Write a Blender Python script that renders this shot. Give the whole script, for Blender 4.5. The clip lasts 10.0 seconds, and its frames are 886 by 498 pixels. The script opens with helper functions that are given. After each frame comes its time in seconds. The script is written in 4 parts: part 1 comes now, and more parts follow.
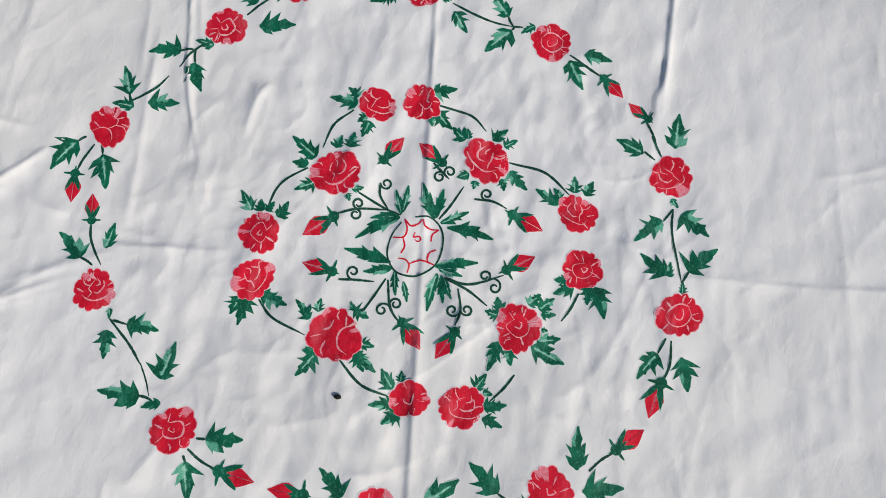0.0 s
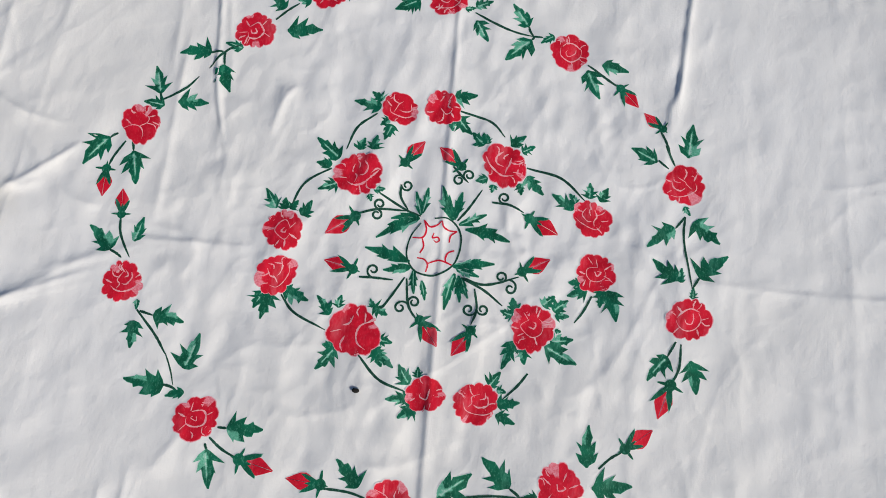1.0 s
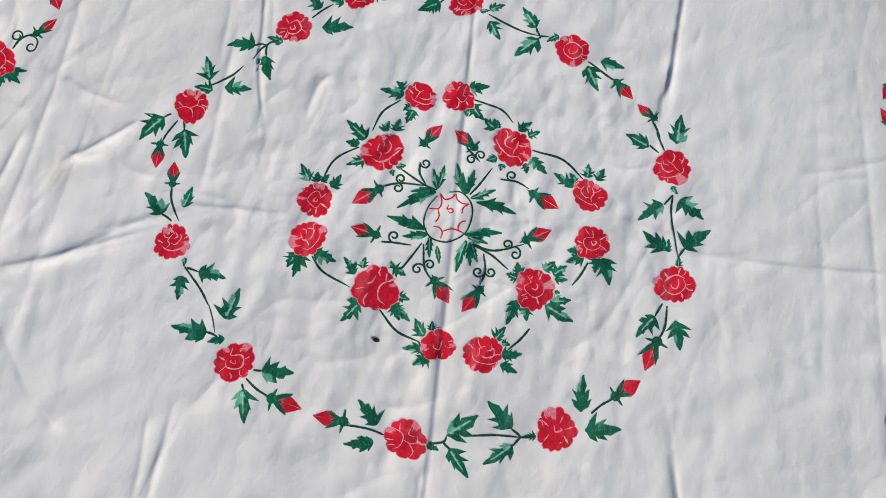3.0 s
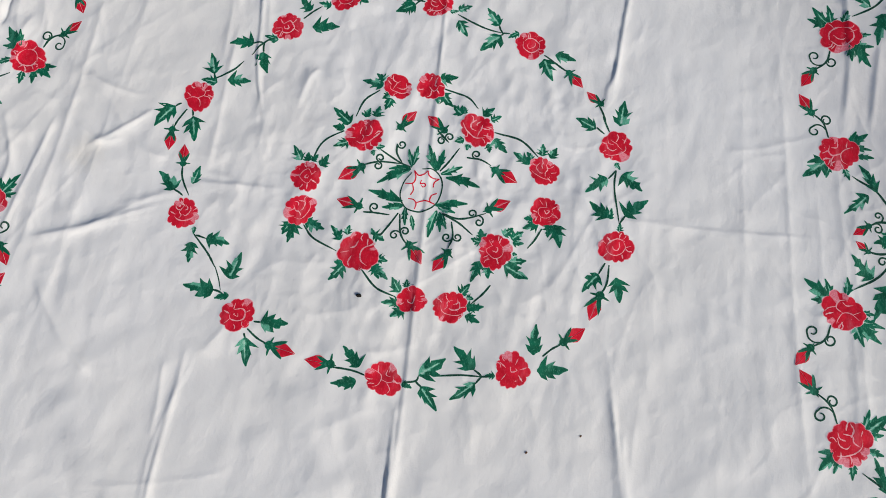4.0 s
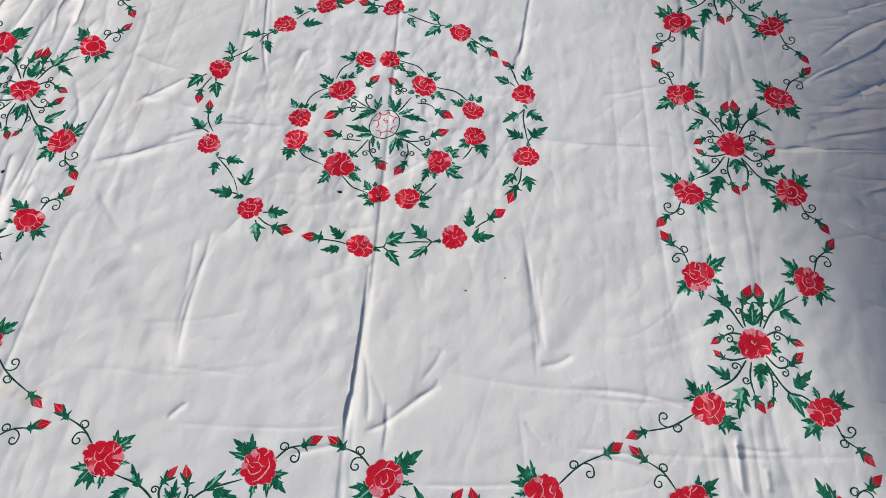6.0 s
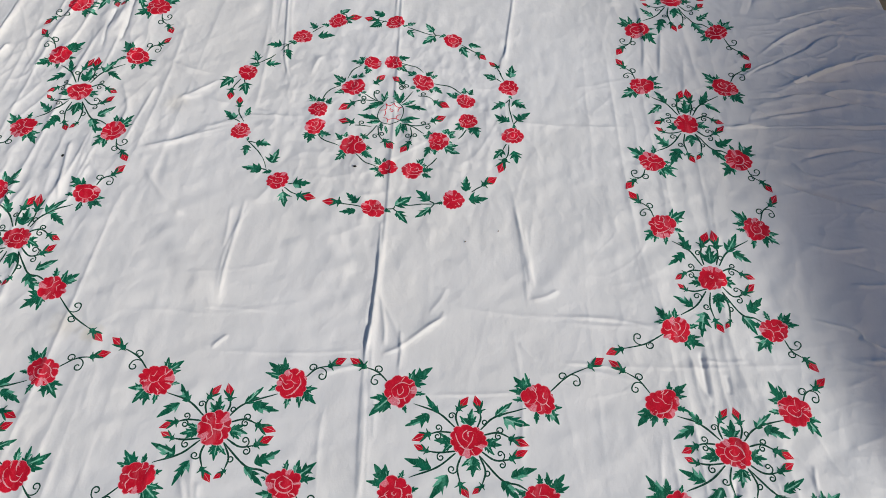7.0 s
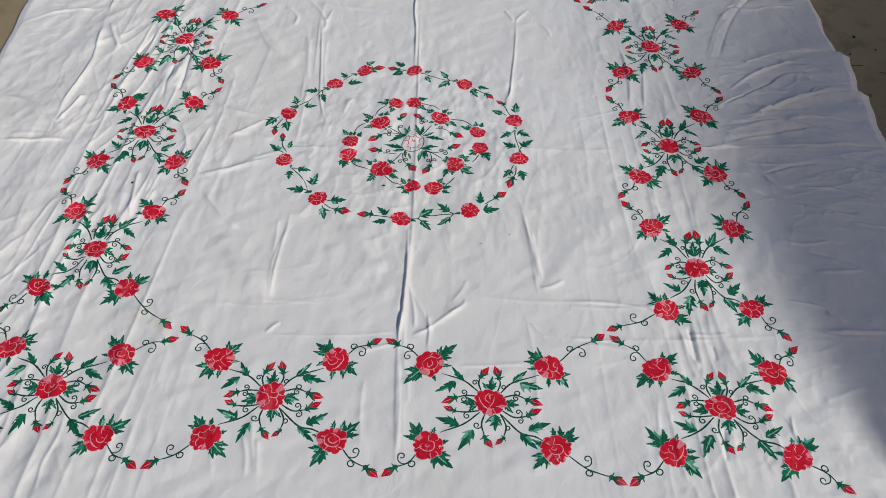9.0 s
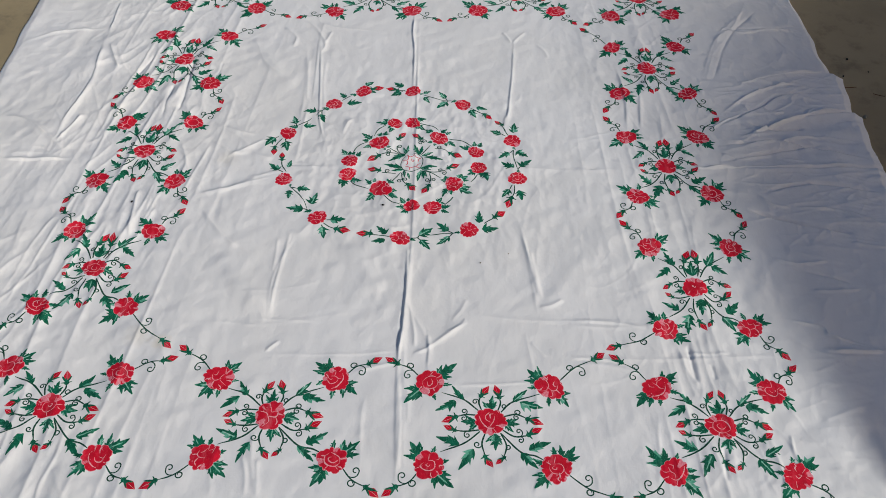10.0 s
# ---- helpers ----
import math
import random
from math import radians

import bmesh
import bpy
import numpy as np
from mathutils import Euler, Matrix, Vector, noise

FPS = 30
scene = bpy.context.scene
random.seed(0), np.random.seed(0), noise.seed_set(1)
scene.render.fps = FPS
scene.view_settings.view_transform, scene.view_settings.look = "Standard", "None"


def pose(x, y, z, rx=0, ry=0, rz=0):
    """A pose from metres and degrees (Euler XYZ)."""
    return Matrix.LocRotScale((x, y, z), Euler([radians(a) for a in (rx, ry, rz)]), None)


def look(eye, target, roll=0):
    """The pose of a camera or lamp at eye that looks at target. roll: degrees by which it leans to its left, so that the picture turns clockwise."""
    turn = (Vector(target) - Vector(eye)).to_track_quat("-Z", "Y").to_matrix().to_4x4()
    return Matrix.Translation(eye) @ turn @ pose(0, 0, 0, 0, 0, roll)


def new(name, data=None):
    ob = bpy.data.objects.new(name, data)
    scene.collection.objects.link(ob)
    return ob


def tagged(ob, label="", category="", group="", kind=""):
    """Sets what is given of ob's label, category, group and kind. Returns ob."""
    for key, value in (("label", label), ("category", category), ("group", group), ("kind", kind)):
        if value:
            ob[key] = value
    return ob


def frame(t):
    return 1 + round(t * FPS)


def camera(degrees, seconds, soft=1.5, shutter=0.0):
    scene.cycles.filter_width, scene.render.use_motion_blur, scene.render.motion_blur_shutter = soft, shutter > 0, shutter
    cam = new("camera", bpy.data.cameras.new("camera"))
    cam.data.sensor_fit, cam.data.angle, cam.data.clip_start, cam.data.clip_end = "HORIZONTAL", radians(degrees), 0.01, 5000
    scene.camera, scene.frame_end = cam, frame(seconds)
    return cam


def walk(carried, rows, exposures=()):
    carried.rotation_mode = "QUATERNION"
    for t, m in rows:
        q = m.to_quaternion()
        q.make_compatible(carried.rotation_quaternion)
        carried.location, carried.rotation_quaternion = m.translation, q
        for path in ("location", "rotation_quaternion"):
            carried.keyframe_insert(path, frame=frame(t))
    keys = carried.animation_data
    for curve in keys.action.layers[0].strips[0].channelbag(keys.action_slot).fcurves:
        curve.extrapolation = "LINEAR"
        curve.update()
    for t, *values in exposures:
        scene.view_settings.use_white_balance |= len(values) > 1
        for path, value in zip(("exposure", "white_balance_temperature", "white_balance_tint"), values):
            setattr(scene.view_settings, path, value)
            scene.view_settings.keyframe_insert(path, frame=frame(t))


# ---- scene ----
cam = camera(57.4, 10.0, soft=0.68)
PATH = [
    (0, (0.048, -0.185, 0.766), (0.006, 0.287, -1.177), -0.3),
    (0.5, (0.043, -0.19, 0.774), (-0.012, 0.289, -1.167), -0.9),
    (1, (0.038, -0.2, 0.787), (-0.022, 0.293, -1.151), -0.7),
    (1.5, (0.039, -0.214, 0.8), (-0.038, 0.296, -1.132), -1.7),
    (2, (0.038, -0.232, 0.817), (-0.047, 0.297, -1.11), -1.8),
    (3.5, (0.067, -0.321, 0.919), (-0.038, 0.249, -0.995), -3.0),
    (4, (0.1, -0.361, 0.992), (-0.011, 0.194, -0.926), -4.1),
    (4.5, (0.116, -0.469, 1.048), (0.033, 0.181, -0.842), -0.6),
    (5, (0.126, -0.589, 1.102), (0.074, 0.153, -0.754), 2.1),
    (5.5, (0.152, -0.723, 1.15), (0.099, 0.113, -0.666), 1.8),
    (5.7, (0.167, -0.772, 1.168), (0.107, 0.094, -0.634), 1.3),
    (6.8, (0.157, -1.098, 1.256), (0.133, -0.04, -0.441), 2.3),
    (7, (0.155, -1.16, 1.27), (0.125, -0.066, -0.404), 1.8),
    (7.5, (0.15, -1.288, 1.31), (0.096, -0.131, -0.32), 0.4),
    (8, (0.144, -1.377, 1.349), (0.082, -0.181, -0.252), -0.2),
    (8.5, (0.144, -1.437, 1.353), (0.081, -0.192, -0.211), -0.5),
    (9, (0.135, -1.45, 1.353), (0.084, -0.174, -0.187), -0.1),
    (9.5, (0.127, -1.455, 1.354), (0.085, -0.156, -0.166), 0.3),
    (10, (0.122, -1.456, 1.355), (0.086, -0.141, -0.152), 0.5),
]
walk(cam, [(t, look(eye, goal, lean)) for t, eye, goal, lean in PATH],
     exposures=((0.0, 0.03), (5.0, -0.03), (7.5, -0.11), (8.0, -0.18), (10.0, -0.175)))

# ---- light ----
SUN_UP = 34.0
SUN_TURN = 128.0
world = bpy.data.worlds.new("open_sky")
scene.world = world
world.use_nodes = True
wt = world.node_tree
sky = wt.nodes.new("ShaderNodeTexSky")
sky.sky_type = "NISHITA"
sky.sun_disc = False
sky.sun_elevation = radians(SUN_UP)
sky.sun_rotation = radians(SUN_TURN)
sky.dust_density = 4.0
haze = wt.nodes.new("ShaderNodeHueSaturation")
haze.inputs["Saturation"].default_value = 1.48
wt.links.new(sky.outputs[0], haze.inputs["Color"])
wt.links.new(haze.outputs[0], wt.nodes["Background"].inputs[0])
wt.nodes["Background"].inputs[1].default_value = 0.0655

sun_data = bpy.data.lights.new("sun", "SUN")
sun_data.energy = 2.9
sun_data.angle = radians(3.8)
sun_data.color = (0.985, 0.985, 0.935)
sun = new("sun", sun_data)
a, e = radians(SUN_TURN), radians(SUN_UP)
sun.matrix_world = look((6 * math.sin(a) * math.cos(e), 6 * math.cos(a) * math.cos(e), 6 * math.sin(e)), (0, 0, 0))


# ---- materials ----
class Nodes:
    """Short hand for building a node material."""

    def __init__(self, name, rough=0.9):
        self.mat = bpy.data.materials.new(name)
        self.mat.use_nodes = True
        self.t = self.mat.node_tree
        self.bsdf = self.t.nodes["Principled BSDF"]
        self.bsdf.inputs["Roughness"].default_value = rough
        self.bsdf.inputs["Specular IOR Level"].default_value = 0.2
        self.where = self.t.nodes.new("ShaderNodeNewGeometry").outputs["Position"]

    def put(self, socket, value):
        if hasattr(value, "is_linked"):
            self.t.links.new(value, socket)
        else:
            socket.default_value = value

    def noise(self, scale, detail=4.0, rough=0.55, stretch=None, turn=0.0):
        n = self.t.nodes.new("ShaderNodeTexNoise")
        n.inputs["Scale"].default_value = scale
        n.inputs["Detail"].default_value = detail
        n.inputs["Roughness"].default_value = rough
        src = self.where
        if stretch:
            mp = self.t.nodes.new("ShaderNodeMapping")
            mp.inputs["Scale"].default_value = stretch
            mp.inputs["Rotation"].default_value = (0, 0, radians(turn))
            self.t.links.new(src, mp.inputs["Vector"])
            src = mp.outputs[0]
        self.t.links.new(src, n.inputs["Vector"])
        return n.outputs["Fac"]

    def ramp(self, fac, low, high, a=0.0, b=1.0):
        n = self.t.nodes.new("ShaderNodeMapRange")
        n.interpolation_type = "SMOOTHSTEP"
        self.put(n.inputs["Value"], fac)
        n.inputs["From Min"].default_value = low
        n.inputs["From Max"].default_value = high
        n.inputs["To Min"].default_value = a
        n.inputs["To Max"].default_value = b
        return n.outputs["Result"]

    def math(self, op, a, b=0.0):
        n = self.t.nodes.new("ShaderNodeMath")
        n.operation = op
        self.put(n.inputs[0], a)
        self.put(n.inputs[1], b)
        return n.outputs[0]

    def mix(self, fac, a, b):
        n = self.t.nodes.new("ShaderNodeMix")
        n.data_type = "RGBA"
        self.put(n.inputs[0], fac)
        self.put(n.inputs[6], a)
        self.put(n.inputs[7], b)
        return n.outputs[2]

    def attribute(self, name):
        n = self.t.nodes.new("ShaderNodeAttribute")
        n.attribute_name = name
        return n.outputs["Fac"]

    def bump(self, height, distance, strength=1.0):
        n = self.t.nodes.new("ShaderNodeBump")
        n.inputs["Distance"].default_value = distance
        n.inputs["Strength"].default_value = strength
        self.put(n.inputs["Height"], height)
        self.t.links.new(n.outputs[0], self.bsdf.inputs["Normal"])

    def away(self, x, y):
        n = self.t.nodes.new("ShaderNodeVectorMath")
        n.operation = "DISTANCE"
        self.t.links.new(self.where, n.inputs[0])
        n.inputs[1].default_value = (x, y, 0.0)
        return n.outputs["Value"]

    def colour(self, value):
        self.put(self.bsdf.inputs["Base Color"], value)
        return self.mat


def weave(n):
    """Fine thread lines in both directions with small slubs."""
    warp = n.noise(900, 2, 0.5, (1, 0.08, 1))
    weft = n.noise(900, 2, 0.5, (0.08, 1, 1))
    return n.math("ADD", warp, weft)


COTTON = (0.80, 0.795, 0.80, 1)


def cotton():
    n = Nodes("cotton", 0.95)
    n.bsdf.inputs["Sheen Weight"].default_value = 0.15
    c = n.mix(n.ramp(n.noise(2.2, 3), 0.35, 0.7), COTTON, (0.775, 0.765, 0.755, 1))
    c = n.mix(n.ramp(n.noise(45, 5, 0.65, (1, 0.35, 1)), 0.45, 0.8, 0, 0.5), c, (0.70, 0.69, 0.69, 1))
    c = n.mix(n.ramp(n.noise(420, 2, 0.5, (1, 0.1, 1)), 0.6, 0.85, 0, 0.3), c, (0.66, 0.65, 0.65, 1))
    edge = n.noise(60, 3)
    for x, y, r, k in ((-0.47, -0.545, 0.022, 0.35), (-0.52, -0.53, 0.03, 0.2), (-0.45, 0.0, 0.03, 0.15)):
        d = n.math("ADD", n.away(x, y), n.math("MULTIPLY", edge, 0.03))
        c = n.mix(n.ramp(d, r + 0.022, r * 0.4 + 0.008, 0, k), c, (0.62, 0.52, 0.33, 1))
    creases = n.math("ADD", n.math("MULTIPLY", n.noise(16, 5, 0.6, (1.0, 0.6, 1), 25), 0.34),
                     n.math("MULTIPLY", n.noise(60, 4, 0.6, (1, 0.85, 1), -20), 0.17))
    creases = n.math("ADD", creases, n.math("MULTIPLY", n.noise(190, 3, 0.6, (1, 0.85, 1), 10), 0.05))
    n.bump(n.math("ADD", creases, n.math("MULTIPLY", weave(n), 0.02)), 0.008, 0.6)
    return n.colour(c)


def paint(name, deep, mid, pale, dry, scale, ground=COTTON, speck=0.5):
    """Fabric paint rubbed on with a dry brush: thin and speckled at its rim and in streaks."""
    n = Nodes(name, 0.7)
    body = n.mix(n.ramp(n.noise(60, 4), 0.35, 0.7), deep, mid)
    streak = n.ramp(n.noise(scale, 4, 0.7, (1, 0.3, 1), 35), 0.5, 0.74, 0, dry)
    body = n.mix(streak, body, pale)
    grain = n.ramp(n.noise(620, 2, 0.6, (1, 0.5, 1), 12), 0.52, 0.74, 0, speck)
    body = n.mix(grain, body, pale)
    dens = n.attribute("dens")
    rub = n.math("SUBTRACT", dens, n.math("MULTIPLY", n.noise(500, 3, 0.7), 0.55))
    c = n.mix(n.ramp(rub, -0.25, 0.25), ground, pale)
    c = n.mix(n.ramp(rub, 0.15, 0.5), c, body)
    n.bump(n.math("ADD", n.math("MULTIPLY", n.noise(16, 5, 0.6, (1.0, 0.6, 1), 25), 0.48), n.math("MULTIPLY", n.noise(60, 4, 0.6, (1, 0.85, 1), -20), 0.25)), 0.008, 0.6)
    return n.colour(c)


def concrete():
    n = Nodes("floor_concrete", 0.75)
    c = n.mix(n.ramp(n.noise(1.3, 5), 0.35, 0.65), (0.40, 0.325, 0.200, 1), (0.30, 0.24, 0.145, 1))
    c = n.mix(n.ramp(n.noise(14, 6, 0.65), 0.5, 0.75, 0, 0.7), c, (0.19, 0.155, 0.10, 1))
    c = n.mix(n.ramp(n.noise(160, 3), 0.6, 0.8, 0, 0.5), c, (0.28, 0.25, 0.2, 1))
    n.bump(n.math("ADD", n.noise(12, 6), n.math("MULTIPLY", n.noise(200, 3), 0.2)), 0.004, 0.5)
    return n.colour(c)


# pale coat for the added, unseen wall that shades the sheet
def plaster():
    n = Nodes("blocker_plaster", 0.9)
    c = n.mix(n.ramp(n.noise(2, 5), 0.35, 0.7), (0.62, 0.60, 0.57, 1), (0.52, 0.50, 0.47, 1))
    n.bump(n.noise(60, 5), 0.004, 0.6)
    return n.colour(c)


def plain(name, col, rough=0.8):
    n = Nodes(name, rough)
    c = n.mix(n.ramp(n.noise(300, 3), 0.4, 0.7), col, tuple(v * 0.6 for v in col[:3]) + (1,))
    return n.colour(c)


CLOTH = cotton()
RED = paint("red_paint", (0.56, 0.004, 0.022, 1), (0.70, 0.008, 0.034, 1), (0.82, 0.27, 0.33, 1), 0.28, 48, speck=0.10)
PINK = paint("pink_paint", (0.82, 0.44, 0.47, 1), (0.80, 0.30, 0.35, 1), (0.80, 0.16, 0.22, 1), 0.5, 90, (0.60, 0.010, 0.036, 1))
GREEN = paint("green_paint", (0.001, 0.080, 0.042, 1), (0.002, 0.142, 0.076, 1), (0.12, 0.44, 0.30, 1), 0.36, 75, speck=0.38)
STEM = paint("dark_green_paint", (0.004, 0.040, 0.026, 1), (0.006, 0.060, 0.036, 1), (0.08, 0.22, 0.16, 1), 0.25, 140)
FLOOR = concrete()
BLOCKER = plaster()


# ---- the sheet's surface ----
X0, X1, Y0, Y1 = -1.15, 1.15, -1.275, 1.276
AX = np.concatenate([np.arange(X0, -0.95, 0.004), np.arange(-0.95, 1.149, 0.002), [X1]])
AY = np.concatenate([np.arange(Y0, -0.92, 0.006), np.arange(-0.92, 0.80, 0.002), np.arange(0.80, Y1, 0.006)])
NX, NY = len(AX), len(AY)
GX, GY = np.meshgrid(AX, AY)
HEIGHT = np.zeros_like(GX)
BASE = 0.016


def lattice(scale_x, scale_y, turn, seed):
    """Smooth random relief, about -1 to 1, with cells of the given sizes in metres."""
    rng = np.random.RandomState(seed)
    table = rng.uniform(-1, 1, (64, 64))
    c, s = math.cos(radians(turn)), math.sin(radians(turn))
    u, v = (GX * c + GY * s) / scale_x + 100, (-GX * s + GY * c) / scale_y + 100
    iu, iv = np.floor(u).astype(int), np.floor(v).astype(int)
    fu, fv = u - iu, v - iv
    fu, fv = fu * fu * (3 - 2 * fu), fv * fv * (3 - 2 * fv)
    g = lambda i, j: table[i % 64, j % 64]
    return ((g(iu, iv) * (1 - fu) + g(iu + 1, iv) * fu) * (1 - fv)
            + (g(iu, iv + 1) * (1 - fu) + g(iu + 1, iv + 1) * fu) * fv)


def spline(points, steps):
    """A smooth line through the points."""
    p = [Vector((*q, 0)) for q in points]
    p = [2 * p[0] - p[1]] + p + [2 * p[-1] - p[-2]]
    out = []
    for i in range(1, len(p) - 2):
        for k in range(steps):
            t = k / steps
            q = 0.5 * (2 * p[i] + (p[i + 1] - p[i - 1]) * t + (2 * p[i - 1] - 5 * p[i] + 4 * p[i + 1] - p[i + 2]) * t * t
                       + (3 * p[i] - p[i - 1] - 3 * p[i + 1] + p[i + 2]) * t ** 3)
            out.append((q.x, q.y))
    out.append((p[-2].x, p[-2].y))
    return out


def fold(kind, width, height, *points):
    """One crease along a line: r a ridge, v a furrow, s a pressed step. Width and height in millimetres."""
    global HEIGHT
    line = np.array(spline(points, 8))
    w, h = width * (0.00052 if width < 20 else 0.00075), height * 0.001
    lo, hi = line.min(0) - 5 * w, line.max(0) + 5 * w
    i0, i1 = np.searchsorted(AX, (lo[0], hi[0]))
    j0, j1 = np.searchsorted(AY, (lo[1], hi[1]))
    if i1 <= i0 or j1 <= j0:
        return
    px, py = GX[j0:j1, i0:i1], GY[j0:j1, i0:i1]
    best, side, along = np.full(px.shape, 9.0), np.zeros(px.shape), np.zeros(px.shape)
    n = len(line) - 1
    for k in range(n):
        a, d = line[k], line[k + 1] - line[k]
        ll = max(1e-9, float(d @ d))
        t = np.clip(((px - a[0]) * d[0] + (py - a[1]) * d[1]) / ll, 0, 1)
        ex, ey = px - a[0] - t * d[0], py - a[1] - t * d[1]
        dist = np.hypot(ex, ey)
        near = dist < best
        best = np.where(near, dist, best)
        side = np.where(near, np.sign(d[0] * ey - d[1] * ex), side)
        along = np.where(near, (k + t) / n, along)
    taper = np.clip(np.minimum(along, 1 - along) * 5, 0, 1)
    taper = taper * taper * (3 - 2 * taper)
    if kind == "s":
        shape = np.where(side > 0, np.exp(-best / (2.1 * w)), np.exp(-(best / (0.7 * w)) ** 2))
        taper = np.maximum(taper, 0.25)
    else:
        shape = np.exp(-(best / w) ** (1.05 if width < 20 else 1.8)) * (1 if kind == "r" else -1)
    HEIGHT[j0:j1, i0:i1] += (1.5 if kind == "s" else 1.25) * h * shape * taper * (1 + 0.35 * ROUGH[j0:j1, i0:i1])


def crinkle(sx, sy, turn, seed, sharp=3.0):
    """Narrow raised creases that wander and break off."""
    bend = lattice(sx * 1.3, sx * 1.3, 0, seed + 50)
    ridge = 1 - np.abs(lattice(sx, sy, turn, seed) + 0.4 * bend)
    keep = np.clip(lattice(sx * 2.5, sy * 1.2, turn + 20, seed + 90) * 2.2, 0, 1)
    return 0.7 * np.clip(ridge, 0, 1) ** (sharp * 5) * keep


ROUGH = lattice(0.05, 0.05, 0, 40)
MIDDLE = np.exp(-(GX ** 2 + GY ** 2) / 0.32 ** 2)
HEIGHT += MIDDLE * (0.0018 * lattice(0.022, 0.06, 8, 60) + 0.0012 * lattice(0.012, 0.03, -10, 61))
HEIGHT += MIDDLE * (0.0018 * crinkle(0.045, 0.11, 6, 62, 2.6) + 0.0014 * crinkle(0.03, 0.05, -30, 63, 2.6) + 0.0013 * crinkle(0.06, 0.024, 12, 64, 2.6))
# the bare panels round the wreath lie calmer
CALM = 1 - 0.72 * np.exp(-((np.abs(GX) - 0.02) / 0.47) ** 6) * np.clip((np.hypot(GX, GY) - 0.25) / 0.1, 0, 1)
HEIGHT += CALM * (0.0020 * crinkle(0.11, 0.34, 8, 11) + 0.0016 * crinkle(0.09, 0.26, -24, 12) + 0.0010 * crinkle(0.28, 0.09, 14, 13))
HEIGHT += CALM * (0.0020 * crinkle(0.05, 0.14, 30, 14) + 0.0016 * crinkle(0.045, 0.12, -50, 15) + 0.0012 * crinkle(0.03, 0.09, 5, 16))
HEIGHT += CALM * 0.0026 * lattice(0.26, 0.30, 10, 1) + 0.0005 * lattice(0.10, 0.16, 20, 2)
# flat facets that meet in pressed creases
for sx, sy, turn, seed, tall in ((0.16, 0.24, 12, 101, 0.0014), (0.10, 0.15, -35, 102, 0.0011), (0.05, 0.09, 25, 103, 0.0008), (0.03, 0.055, -8, 104, 0.0006)):
    HEIGHT += CALM * tall * (1 - 1.6 * np.abs(lattice(sx, sy, turn, seed) + 0.5 * lattice(sx / 3, sy / 3, turn + 40, seed + 20)))
HEIGHT += 0.0006 * lattice(0.035, 0.07, -15, 3) + 0.0006 * lattice(0.05, 0.022, 30, 4) + 0.0006 * lattice(0.013, 0.034, 6, 9) * (0.5 + lattice(0.15, 0.2, 0, 19))
HEIGHT += 0.0008 * lattice(0.022, 0.055, -12, 20) * np.clip(0.3 + lattice(0.2, 0.2, 0, 21), 0, 1)
# long loose pleats under both side borders
HEIGHT += 0.0048 * np.exp(-((GX + 0.66) / 0.19) ** 2) * ((1 - np.abs(lattice(0.042, 0.45, -4, 5))) ** 5 - 0.2)
HEIGHT += 0.0044 * np.exp(-((GX + 0.70) / 0.20) ** 2) * np.clip(0.4 + lattice(0.15, 0.2, 0, 25), 0, 1) * (1 - np.abs(lattice(0.024, 0.22, -7, 26) + 0.2 * ROUGH)) ** 4
HEIGHT += 0.0033 * np.exp(-((GX + 0.80) / 0.25) ** 2) * np.clip(0.3 + lattice(0.15, 0.2, 0, 27), 0, 1) * (1 - np.abs(lattice(0.03, 0.12, -28, 28))) ** 3
HEIGHT += 0.0022 * np.exp(-((GX - 0.60) / 0.13) ** 2) * np.clip(0.4 + lattice(0.15, 0.2, 0, 29), 0, 1) * (1 - np.abs(lattice(0.022, 0.2, 4, 30))) ** 4
HEIGHT += 0.0040 * np.exp(-((GX - 0.62) / 0.15) ** 2) * ((1 - np.abs(lattice(0.050, 0.5, 3, 6))) ** 5 - 0.2)
SHADY = np.clip((GX - 0.74) / 0.12, 0, 1) * np.clip((GY + 0.35) / 0.3, 0.35, 1) * np.clip((0.55 - GY) / 0.2, 0.2, 1)
HEIGHT += SHADY * (0.0050 * crinkle(0.40, 0.060, 12, 31, 3.0) + 0.0050 * crinkle(0.26, 0.045, -10, 32, 3.0) + 0.0050 * crinkle(0.12, 0.03, 24, 33, 2.6) + 0.0050 * crinkle(0.20, 0.028, 4, 37, 3.0) + 0.0040 * crinkle(0.11, 0.017, 9, 38, 2.4) + 0.0030 * crinkle(0.06, 0.014, -14, 39, 2.4))
HEIGHT += SHADY * 0.0012 * (1 - 1.5 * np.abs(lattice(0.22, 0.055, 10, 34) + 0.3 * lattice(0.08, 0.04, -20, 35)))
HEIGHT += SHADY * 0.0020 * (1 - 1.5 * np.abs(lattice(0.10, 0.03, -6, 36)))
# cross pleats along the side that lies in shade
HEIGHT += 0.0025 * np.clip((GX - 0.72) / 0.25, 0, 1) * np.exp(-((GY - 0.15) / 0.35) ** 2) * lattice(0.4, 0.04, 12, 7)
HEIGHT += 0.0050 * np.clip((-0.75 - GX) / 0.2, 0, 1) * lattice(0.08, 0.28, -25, 8)
fold("s", 3, 2.2, (-0.011, 0.607), (0.012, -0.016), (0.019, -0.247))
fold("s", 4, 1.68, (0.014, -0.096), (0.019, -0.337), (0.010, -0.573), (0.026, -0.863))
fold("r", 5, 0.96, (0.025, -0.359), (0.019, -0.502), (0.027, -0.642), (0.040, -0.863))
fold("s", 4, 1.5, (-0.294, 0.539), (-0.282, 0.379), (-0.273, 0.234))
